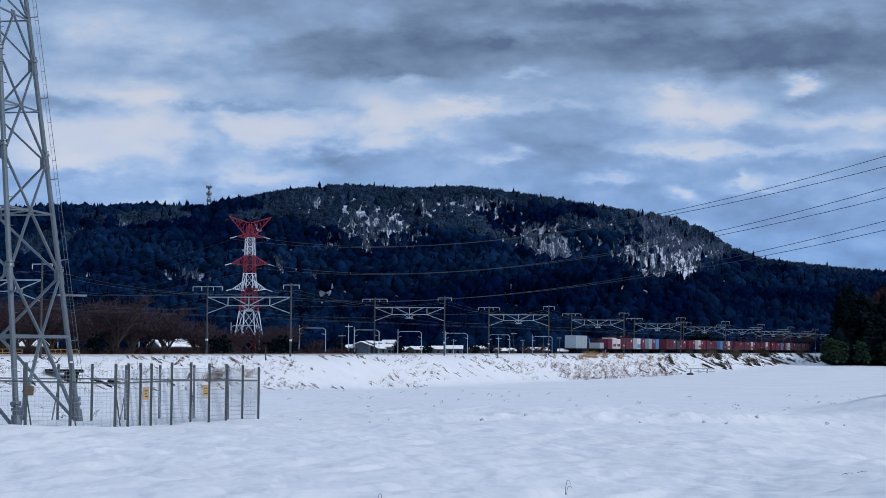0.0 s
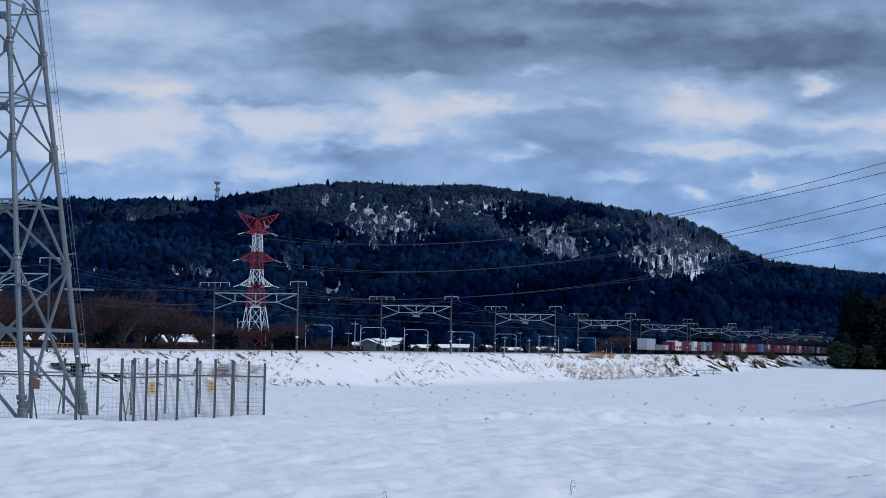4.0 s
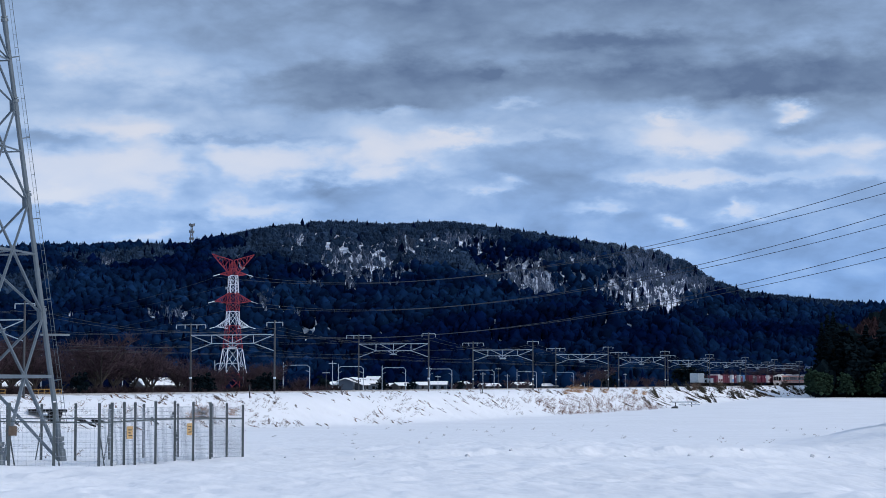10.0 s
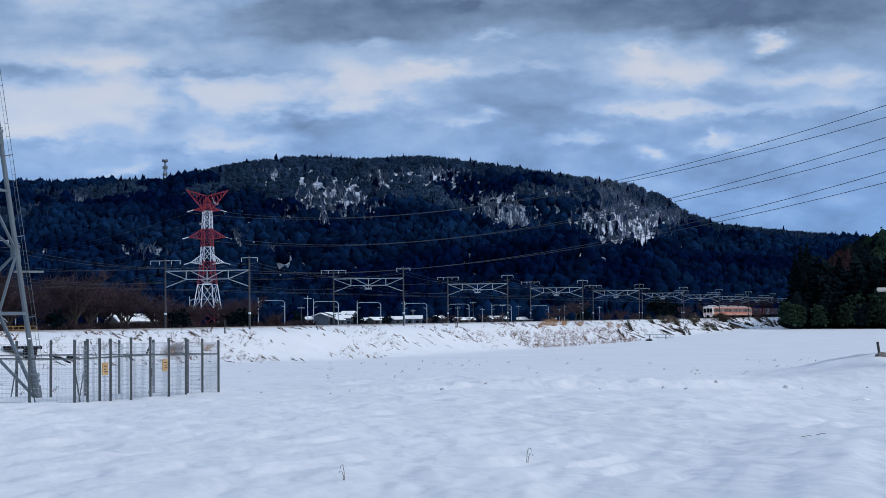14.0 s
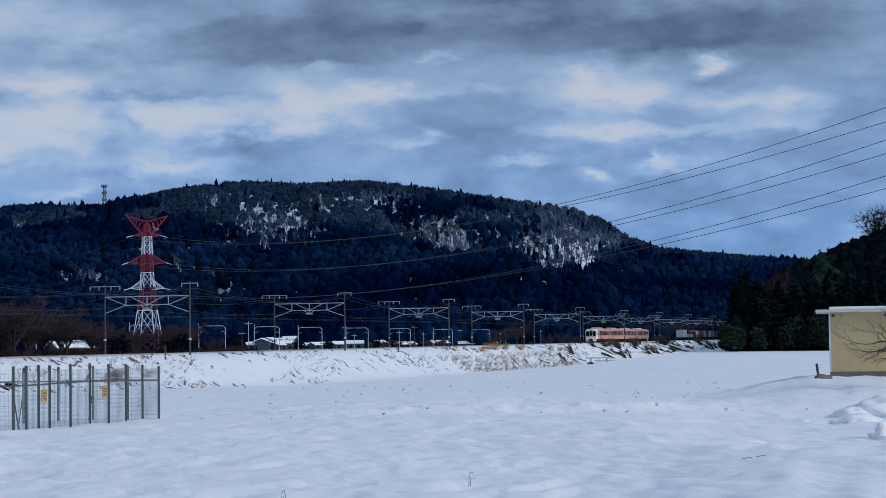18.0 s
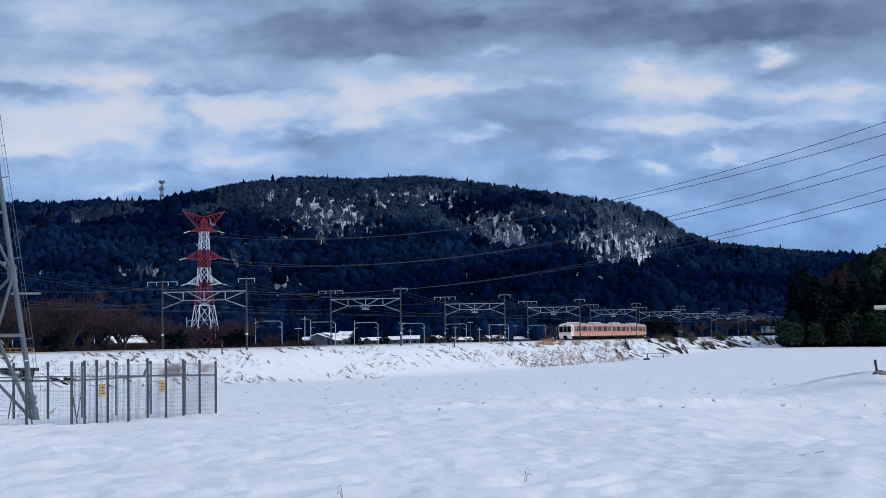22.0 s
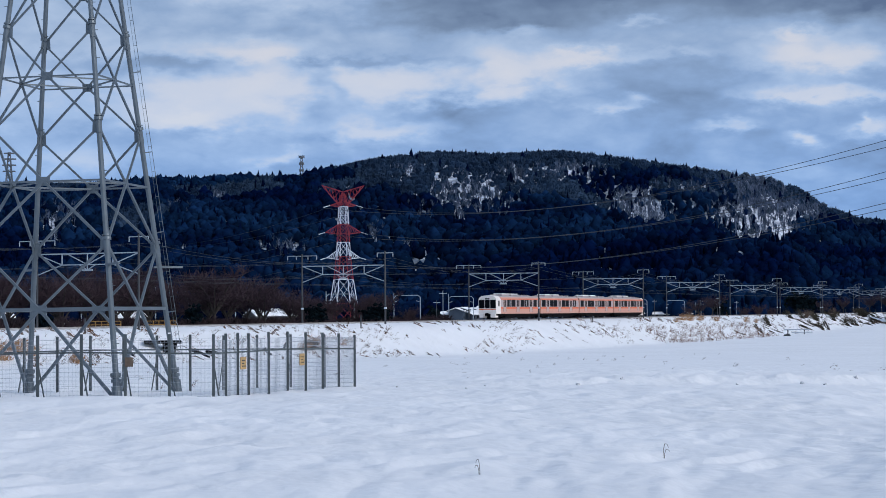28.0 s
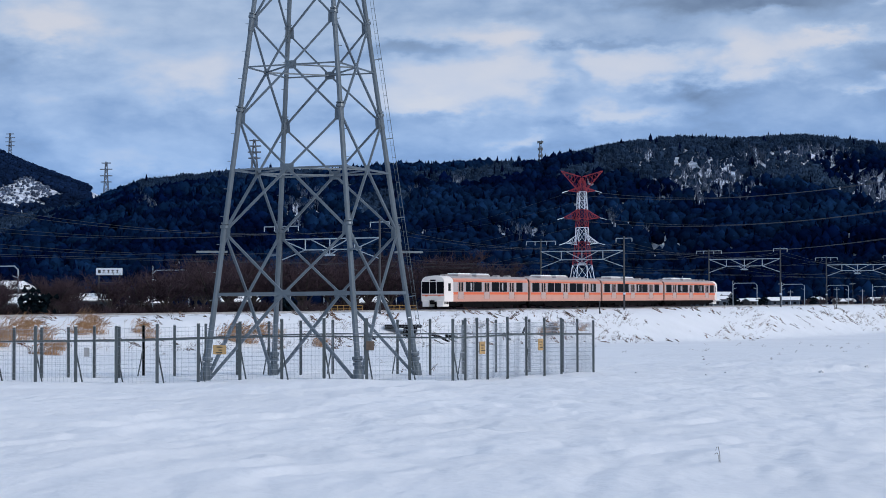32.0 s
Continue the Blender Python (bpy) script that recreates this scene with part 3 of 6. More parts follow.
def plant_hill():
    rng = random.Random(4)
    con, green, bare, frost, pale = [], [], [], [], []
    for k in range(34000):
        az = rng.uniform(-19.5, 21)
        r = HILL_FOOT + (HILL_TOP + 40 - HILL_FOOT) * rng.random() ** 0.85 if k < 30000 else rng.uniform(872, 985)
        z = hill_z(az, r)
        v = polar(az, r)
        el = math.degrees(math.atan2(z - EYE, r))
        o = open_wood(az, el)
        # gaps run down the slope as streaks
        o += min(1.0, o * 2.5) * (0.9 * noise.noise(Vector((az * 5.5, el * 1.6, 4))) + 1.1 * noise.noise(Vector((az * 17, el * 3.5, 6)))) - 0.02
        u = (r - HILL_FOOT) / (HILL_TOP - HILL_FOOT)
        kind = 0.75 * noise.noise(Vector((v.x * 0.005, v.y * 0.0035, 2))) + 0.45 * noise.noise(Vector((v.x * 0.018, v.y * 0.009, 8))) + 1.5 * (u - 0.58) - 0.06 * smooth01((-az - 1) / 3) + 0.16 * smooth01(az / 2) * smooth01((9 - az) / 2)
        kind += 0.5 * math.exp(-((az - 3.6) / 3.2) ** 2 - ((el - 4.1) / 0.75) ** 2) + 0.35 * smooth01((az - 8.5) / 2) * smooth01((15 - az) / 2) * smooth01((u - 0.72) / 0.15) - 0.2 * smooth01((2.4 - el) / 0.8)
        if r < 1015 and (12.7 < az < 14.7 or 15.4 < az < 17.8):
            kind += 0.9
        low = 1 - 0.4 * smooth01(o * 3)
        if o > 0.30 + 0.75 * rng.random():
            for j in range(2):
                frost.append((v.x + rng.uniform(-6, 6), v.y + rng.uniform(-12, 12), z - 0.3, rng.uniform(5, 10.5), rng.uniform(0.6, 1.1)))
            if rng.random() < 0.15:
                pale.append((v.x + rng.uniform(-6, 6), v.y + rng.uniform(-12, 12), z - 0.8, rng.uniform(3.5, 6.5), rng.uniform(0.8, 1.3)))
            if rng.random() > o + 0.35:
                bare.append((v.x, v.y, z - 0.8, rng.uniform(4, 7), rng.uniform(0.7, 1.0)))
            continue
        if u > 0.9 and -6.5 < az < 15 and noise.noise(Vector((az * 1.7, 3, 3))) > -0.15 and rng.random() < 0.7:
            pale.append((v.x, v.y, z - 0.8, low * rng.uniform(7, 11), rng.uniform(0.9, 1.4)))
            continue
        if kind > 0.10:
            if rng.random() < (0.05 if -7 < az < 0 else 0.008):
                con.append((v.x, v.y, z - 0.5, rng.uniform(9, 14), rng.uniform(0.9, 1.3)))
            bare.append((v.x, v.y, z - 0.8, low * rng.uniform(6, 11), rng.uniform(0.8, 1.3)))
        elif rng.random() < (0.05 if kind > -0.3 else 0.16):
            con.append((v.x, v.y, z - 0.5, rng.uniform(8, 13), rng.uniform(0.7, 1.1)))
        else:
            green.append((v.x, v.y, z - 0.8, low * rng.uniform(5, 11.5), rng.uniform(0.7, 1.25)))
    r2 = random.Random(9)
    grove("conifer_wood", "conifers scattered over the hillside, cloud shade and haze in their colour", "woods", [conifer_shape(r2) for _ in range(8)], con, M_CONIFER)
    grove("evergreen_wood", "dense broadleaf woods on the hillside, cloud shade and blue haze in their colour", "woods", [broad_shape(r2, 32, 0.062) for _ in range(14)], green, M_EVERGREEN, True)
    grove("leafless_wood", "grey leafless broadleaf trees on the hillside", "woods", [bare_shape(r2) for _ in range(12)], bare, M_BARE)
    grove("ridge_wood", "leafless trees along the ridge, sunlit rim put into their pale colour", "woods", [bare_shape(r2) for _ in range(8)], pale, M_PALE)
    grove("frosted_wood", "bare pale trees standing in open snow", "woods", [twig_shape(r2) for _ in range(8)], frost, M_FROST)


plant_hill()


# ---- near lattice pylon ----
def build_pylon():
    """A square tower of tubes seen to about half its height; corners 0 to 3 in order round it."""
    m = pose(-9.61, 66.86, -0.461, 0, -0.55, 0) @ Matrix.Scale(1.039, 4)
    ob = thing("transmission_tower", m, "galvanised steel lattice transmission tower standing in snow", "pylon")
    half0, half1, top = 4.0, 0.79, 22.0            # half diagonals at the ground and the top
    dirs = [Vector((-0.866, -0.5, 0)), Vector((0.5, -0.866, 0)), Vector((0.866, 0.5, 0)), Vector((-0.5, 0.866, 0))]

    def corner(i, z):
        return dirs[i % 4] * (half0 + (half1 - half0) * z / top) + Vector((0, 0, z))

    for i in range(4):
        leg = bar_part("leg", corner(i, 0), corner(i, top), 0.2, M_STEEL, ob, sides=10, taper=0.7)
        for z in (0.8, 5.45, 9.45, 12.7, 15.5):
            c = corner(i, z)
            d = (corner(i, z + 0.1) - c).normalized()
            bm = bmesh.new()
            beam(bm, c - d * 0.05, c + d * 0.05, 0.34 - 0.005 * z, sides=12)
            beam(bm, c + d * 0.09, c + d * 0.13, 0.32 - 0.005 * z, sides=12)
            beam(bm, c - d * 0.5, c - d * 0.05, 0.25 - 0.004 * z, sides=10)
            part("flange", bm, M_STEEL, leg)
    for i in range(4):
        c, d = corner(i, 0), (corner(i, 1) - corner(i, 0)).normalized()
        bm = bmesh.new()
        beam(bm, c - d * 0.4, c + d * 0.62, 0.34, sides=12)
        beam(bm, c + d * 0.95, c + d * 1.05, 0.36, sides=12)
        part("footing", bm, M_STEEL, ob)
    levels = [0.4, 3.15, 7.4, 10.95, 14.1, 16.6, 18.6, 20.4, 22.0]
    for k, (z0, z1) in enumerate(zip(levels, levels[1:])):
        zm = (z0 + z1) / 2
        for i in range(4):
            a0, b0, a1, b1 = corner(i, z0), corner(i + 1, z0), corner(i, z1), corner(i + 1, z1)
            if k < 4:
                # diamond panel: from the legs' joints to the middle of the bars above and below
                mid0, mid1 = (a0 + b0) / 2, (a1 + b1) / 2
                la, lb = corner(i, zm), corner(i + 1, zm)
                if k == 0:
                    for e in (corner(i, 0.1), corner(i + 1, 0.1)):
                        bar_part("brace", e, mid1, 0.095, M_STEEL, ob)
                else:
                    for e, g in ((la, mid0), (lb, mid0), (la, mid1), (lb, mid1)):
                        bar_part("brace", e, g, (0.078, 0.066, 0.06)[k - 1], M_STEEL, ob)
                bar_part("horizontal_bar", a1, b1, (0.11, 0.06, 0.05, 0.05)[k], M_STEEL, ob)
                d = (b1 - a1).normalized()
                up = ((a1 + b1) - (a0 + b0)).normalized()
                bm = bmesh.new()
                plate(bm, mid1, d * (0.24, 0.21, 0.18, 0.16)[k], up * (0.13, 0.15, 0.14, 0.13)[k], 0.03)
                part("gusset_plate", bm, M_STEEL, ob)
                if k:
                    for e, sgn in ((la, 1), (lb, -1)):
                        bm = bmesh.new()
                        plate(bm, e + d * (sgn * 0.12), d * 0.1, up * 0.2, 0.03)
                        part("gusset_plate", bm, M_STEEL, ob)
                if k in (1, 2):
                    bar_part("diaphragm_bar", mid1, (corner(i + 1, z1) + corner(i + 2, z1)) / 2, 0.05, M_STEEL, ob)
            else:
                bar_part("brace", a0, b1, 0.06, M_STEEL, ob)
                bar_part("brace", b0, a1, 0.06, M_STEEL, ob)
                bar_part("horizontal_bar", a1, b1, 0.09, M_STEEL, ob)
    # step bolts up three legs, and a narrow ladder that stands off the fourth
    for i, d in ((0, Vector((-0.2, -0.05, 0))), (1, Vector((0.19, -0.06, 0))), (3, Vector((-0.17, 0.08, 0)))):
        for k in range(21):
            c = corner(i, 2.0 + k * 0.95)
            bar_part("step_bolt", c, c + d, 0.02, M_STEEL, ob)
    rails = [lambda z, o=o: corner(2, z) + Vector((o, 0.06, 0)) for o in (0.22, 0.33)]
    for f, w in zip(rails, (0.010, 0.018)):
        bar_part("ladder_rail", f(1.5), f(21.5), w, M_STEEL, ob)
    for k in range(45):
        z = 1.8 + k * 0.44
        bar_part("rung", rails[0](z), rails[1](z), 0.012, M_STEEL, ob)
    for k in range(7):
        z = 3.0 + k * 2.8
        bar_part("stand_off", corner(2, z), rails[1](z + 0.05), 0.035, M_STEEL, ob)
    # outward brackets at the second joint, against climbing
    for i in range(4):
        c = corner(i, 4.6)
        bar_part("bracket", c - dirs[i] * 0.2, c + dirs[i] * 0.9, 0.07, M_STEEL, ob)
    return ob


build_pylon()


M_YELLOW = material("warning_yellow", (0.44, 0.29, 0.13), 0.6, vary=0.2, scale=5)
M_RUST = material("rusty_plate", (0.11, 0.08, 0.062), 0.8, vary=0.3, scale=5)
M_NOTICE = material("grey_plate", (0.30, 0.31, 0.32), 0.7, vary=0.2, scale=5)


# ---- fence round the pylon ----
def build_fence():
    c, r, lft = Vector((-4.25, 62.0, 0)), Vector((0.46, 70.2, 0)), Vector((-21.79, 63.84, 0))
    back = lft + (r - c) * 1.0
    ob = thing("fence", pose(0, 0, 0), "grey steel fence with wire mesh panels round the pylon", "fence")

    def tall(p):
        return 2.0 + 0.14 * math.exp(-(p - c).length_squared / 60)

    def side(a, b, stops, braced=False, first=True, wire=0.0040):
        for k, u in enumerate(stops):
            p = a.lerp(b, u)
            z = ground(p.x, p.y)
            if k or first:
                post = bar_part("post", (p.x, p.y, z - 0.3), (p.x, p.y, z + tall(p) + rng.uniform(-0.02, 0.03)), 0.095, M_FENCE, ob)
                bar_part("snow_cap", (p.x, p.y, z + tall(p)), (p.x, p.y, z + tall(p) + 0.05), 0.09, M_SNOWCAP, post)
                if braced and (k % 2 == 0 or out.y > 0):
                    bar_part("stay", (p.x, p.y, z + 1.2), (p.x + 0.35 * out.x, p.y + 0.35 * out.y, z - 0.05), 0.045, M_FENCE, ob)
            if k < len(stops) - 1:
                p2 = a.lerp(b, stops[k + 1])
                z2 = ground(p2.x, p2.y)
                d = p2 - p
                n = max(5, round(d.length / (0.14 if wire < 0.01 else 0.075)))
                bm = bmesh.new()
                for i in range(1, n):
                    f = p + d * (i / n)
                    zf = z + (z2 - z) * i / n
                    beam(bm, (f.x, f.y, zf + 0.03), (f.x, f.y, zf + 1.92), wire)
                for i in range(13):
                    h = 0.08 + i * 0.153
                    beam(bm, (p.x, p.y, z + h), (p2.x, p2.y, z2 + h), wire * (1.6 if wire < 0.01 else 0.9))
                part("mesh_panel", bm, M_MESH, ob)
                bar_part("rail", (p.x, p.y, z + 1.5), (p2.x, p2.y, z2 + 1.5), 0.05, M_FENCE, ob)

    rng = random.Random(3)
    out = (r - c).normalized()
    even = lambda n: [k / n for k in range(n + 1)]
    side(c, lft, even(12), True)
    side(c, r, [0, 0.078, 0.155, 0.225, 0.361, 0.493, 0.624, 0.75, 0.874, 1], first=False, wire=0.0125)
    out = (c - r).normalized()
    side(r, back, [0, 0.065] + [0.065 + 0.935 * k / 13 for k in range(1, 14)], True, first=False)
    side(lft, back, even(7), first=False)
    # warning plates wired to the mesh
    for (a, b, u, h, w, mat, name) in ((c, r, 0.18, 1.12, 0.36, M_YELLOW, "warning_sign"), (c, r, 0.585, 1.12, 0.34, M_YELLOW, "warning_sign"), (c, lft, 0.456, 1.1, 0.46, M_YELLOW, "warning_sign"), (c, lft, 0.159, 1.2, 0.27, M_RUST, "notice_plate"), (c, lft, 0.726, 1.12, 0.2, M_NOTICE, "notice_plate")):
        p = a.lerp(b, u)
        d = (b - a).normalized()
        nrm = Vector((-d.y, d.x, 0))
        if nrm.y > 0:
            nrm = -nrm
        p = p + nrm * 0.07 + Vector((0, 0, ground(p.x, p.y) + h))
        bm = bmesh.new()
        beam(bm, p - d * w / 2, p + d * w / 2, 0.012, 0.42 if w in (0.34, 0.36) else 0.31)
        plate = part(name, bm, mat, ob)
        if mat is M_YELLOW:
            bm = bmesh.new()
            for dz, dx, ww in ((0.09, 0.0, 0.2), (-0.01, -0.03, 0.12), (-0.1, 0.02, 0.22)):
                q = p + nrm * 0.011 + Vector((0, 0, dz)) + d * dx
                beam(bm, q - d * ww / 2, q + d * ww / 2, 0.006, 0.035)
            part("print_bars", bm, M_DARK, plate)
    return ob


build_fence()


# ---- portal gantries of the railway ----
def build_gantry(q, first=None):
    z = crest(q) - 0.6
    m = Matrix.Translation(rail(q, P_POLE, z)) @ pose(0, 0, 0, 0, 0, math.degrees(math.atan2(N.y, N.x)))
    if first:
        return copy_thing(first, m)
    # local x runs across the tracks, away from the eye
    W = P_POLE2 - P_POLE
    ob = thing("catenary_gantry", m, "railway overhead line gantry with truss beam on two poles", "gantry", "overhead line gantries along the railway")
    H = 9.9
    for x, h, w in ((0, H, 2.2), (W, H - 0.2, 4.2)):
        bar_part("pole", (x, 0, -1.2), (x, 0, h), 0.26, M_POLE, ob, sides=10, taper=0.8)
        bar_part("cross_arm", (x - w / 2, 0, h - 0.25), (x + w / 2, 0, h - 0.25), 0.09, M_TRUSS, ob)
        for k in (-1, -0.4, 0.4, 1) if w > 3 else (-1, 1):
            bar_part("insulator", (x + k * w / 2, 0, h - 0.25), (x + k * w / 2, 0, h - 0.75), 0.10, M_TRUSS, ob, sides=8)
    zt, zb, zd = 8.1, 7.0, 6.0
    bar_part("top_chord", (0, 0, zt), (W, 0, zt), 0.12, M_TRUSS, ob)
    bar_part("bottom_chord", (W * 0.24, 0, zb), (W * 0.76, 0, zb), 0.10, M_TRUSS, ob)
    for a, b in (((0, zd), (W * 0.25, zb)), ((W, zd), (W * 0.75, zb)), ((0, zt), (W * 0.25, zb)), ((W, zt), (W * 0.75, zb)),
                 ((W * 0.3, zt), (W * 0.5, zb)), ((W * 0.7, zt), (W * 0.5, zb)), ((W * 0.25, zt), (W * 0.25, zb)), ((W * 0.75, zt), (W * 0.75, zb)), ((W * 0.5, zt), (W * 0.5, zb - 0.55)),
                 ((W * 0.42, zb), (W * 0.5, zb - 0.55)), ((W * 0.58, zb), (W * 0.5, zb - 0.55))):
        bar_part("brace", (a[0], 0, a[1]), (b[0], 0, b[1]), 0.085, M_TRUSS, ob)
    bar_part("hanger_bar", (W * 0.45, 0, zb - 0.55), (W * 0.55, 0, zb - 0.55), 0.16, M_TRUSS, ob)
    for x in (0.0, W):
        bar_part("lamp_box", (x - 0.13, 0, 2.6), (x + 0.13, 0, 2.6), 0.24, M_WHITE, ob)
    return ob


GANTRIES = [218.1 + 59.8 * k for k in range(-2, 10)]
first_gantry = None
for q in GANTRIES:
    g = build_gantry(q, first_gantry)
    first_gantry = first_gantry or g


def cable(name, pts, d, mat, label, sag=0.0, n=14, group=""):
    """One wire through the points, hanging between them."""
    bm = bmesh.new()
    chain = []
    for a, b in zip(pts, pts[1:]):
        a, b = Vector(a), Vector(b)
        for i in range(n):
            u = i / n
            chain.append(a.lerp(b, u) - Vector((0, 0, sag * 4 * u * (1 - u))))
    chain.append(Vector(pts[-1]))
    rings = []
    for i, p in enumerate(chain):
        d0 = (chain[min(i + 1, len(chain) - 1)] - chain[max(i - 1, 0)]).normalized()
        x = d0.cross(Vector((0, 0, 1))).normalized()
        y = x.cross(d0)
        rings.append([bm.verts.new(p + (x * math.cos(t) + y * math.sin(t)) * d / 2) for t in (0.5, 2.6, 4.7)])
    for r0, r1 in zip(rings, rings[1:]):
        for i in range(3):
            bm.faces.new((r0[i], r0[(i + 1) % 3], r1[(i + 1) % 3], r1[i]))
    ob = part(name, bm, mat)
    return tagged(ob, label, "cable", group)


for p, h, sag in ((P_POLE - 1.0, 9.0, 1.3), (P_POLE + 1.0, 9.0, 1.3), (P_POLE2 - 2.0, 8.8, 1.2), (P_POLE2 + 2.0, 8.8, 1.2), (P_NEAR, 6.9, 0.9), (P_FAR, 6.9, 0.9), (P_NEAR, 5.6, 0.05), (P_FAR, 5.6, 0.05)):
    cable("overhead_line", [rail(q, p, crest(q) - 0.6 + h) for q in GANTRIES], 0.032, M_WIRE, "dark railway overhead wire hanging between gantries", sag, 10, "railway overhead wires")


# ---- red and white pylon beyond the railway ----
RED_R = 700.0


def build_red_pylon():
    s = RED_R / 700.0
    base = polar(0.05, RED_R, -0.7)
    ob = thing("red_white_tower", Matrix.Translation(base), "tall red and white painted lattice transmission tower", "pylon")
    prof = [(0.0, 9.6), (6.0, 8.5), (16.0, 5.9), (22.0, 4.6), (25.6, 4.1), (37.0, 3.3), (44.4, 2.7), (49.5, 0.9)]
    w = lambda z: lerp_table(prof, z)
    turn = radians(20)
    cs = [Vector((math.cos(turn + math.pi / 4 + k * math.pi / 2), math.sin(turn + math.pi / 4 + k * math.pi / 2), 0)) * 0.7071 for k in range(4)]
    cor = lambda i, z: cs[i % 4] * w(z) + Vector((0, 0, z))
    bands = [(0, 8, M_RED), (8, 17, M_WHITE), (17, 25.6, M_RED), (25.6, 31.0, M_WHITE), (31.0, 37.7, M_RED), (37.7, 44.4, M_WHITE), (44.4, 49.5, M_RED)]
    for z0, z1, mat in bands:
        for i in range(4):
            bar_part("leg", cor(i, z0), cor(i, z1), 0.32 if z0 < 20 else 0.25, mat, ob)
        n = max(1, round((z1 - z0) / max(2.4, w((z0 + z1) / 2) * 1.15)))
        for k in range(n):
            a, b = z0 + (z1 - z0) * k / n, z0 + (z1 - z0) * (k + 1) / n
            for i in range(4):
                bar_part("brace", cor(i, a), cor(i + 1, b), 0.12, mat, ob)
                bar_part("brace", cor(i + 1, a), cor(i, b), 0.12, mat, ob)
                bar_part("horizontal_bar", cor(i, b), cor(i + 1, b), 0.12, mat, ob)
    # arms: height at the tower, height of the tip, reach
    arm_dir = Vector((1, 0.12, 0)).normalized()
    for zlow, zup, ztip, reach, mat in ((44.6, 50.0, 52.3, 7.9, M_RED), (44.2, 46.3, 44.8, 5.0, M_RED), (34.0, 38.0, 34.7, 6.8, M_RED), (24.6, 28.6, 25.2, 6.2, M_WHITE)):
        for sgn in (-1, 1):
            tip = arm_dir * (sgn * reach) + Vector((0, 0, ztip))
            arm = bar_part("cross_arm", arm_dir * (sgn * w(zlow) * 0.4) + Vector((0, 0, zlow)), tip, 0.16, mat, ob)
            for off in (-0.8, 0.8):
                a = arm_dir * (sgn * w(zlow) * 0.5) + Vector((0, off, zlow))
                b = arm_dir * (sgn * (0.2 if zup > 49 else w(zup) * 0.4)) + Vector((0, off, zup))
                bar_part("chord", a, tip, 0.22, mat, arm)
                bar_part("chord", b, tip, 0.22, mat, arm)
                for f in (0.0, 0.17, 0.34, 0.51, 0.68):
                    bar_part("lattice_bar", a.lerp(tip, f), b.lerp(tip, f + 0.17), 0.12, mat, arm)
                    bar_part("lattice_bar", b.lerp(tip, f), a.lerp(tip, f + 0.17), 0.12, mat, arm)
            if zup < 49:
                p = tip
                for sy in (-1, 1):
                    bar_part("insulator", p, p + Vector((sgn * 2.4, 0.8 * sy, -0.7)), 0.2, M_WHITE, arm)
    return ob, base


red_pylon, RED_BASE = build_red_pylon()


# ---- passenger train ----
M_CREAM = material("warm_white_paint", (0.80, 0.75, 0.72), 0.35, vary=0.06, scale=0.6)
# Salmon tone: warm light mirrored by the stainless sides, put into the colour.
M_SILVER = material("warm_lit_stainless_side", (0.58, 0.30, 0.23), 0.42, 0.0, vary=0.06, scale=0.6)
M_STAINLESS = material("stainless_window_band", (0.44, 0.385, 0.385), 0.4, 0.2, vary=0.07, scale=0.6)
M_ORANGE = material("orange_stripe", (0.72, 0.14, 0.05), 0.55, vary=0.05)
M_SALMON = material("faded_salmon_paint", (0.60, 0.27, 0.20), 0.5, vary=0.08, scale=0.5)
M_ROOF = material("grey_roof", (0.37, 0.34, 0.345), 0.7, vary=0.1)
M_UNDER = material("black_underframe", (0.006, 0.006, 0.007), 0.85, vary=0.3, scale=2, spec=0.05)
M_LAMP = material("lamp_glass", (0.75, 0.74, 0.68), 0.15, vary=0.02)
# Painted brightness of snow seen through the train's far windows.
M_SEETHROUGH = material("see_through_pale", (0.40, 0.40, 0.42), 0.8, vary=0.1)
M_DOOR = material("door_leaf", (0.50, 0.36, 0.33), 0.45, 0.0, vary=0.05)


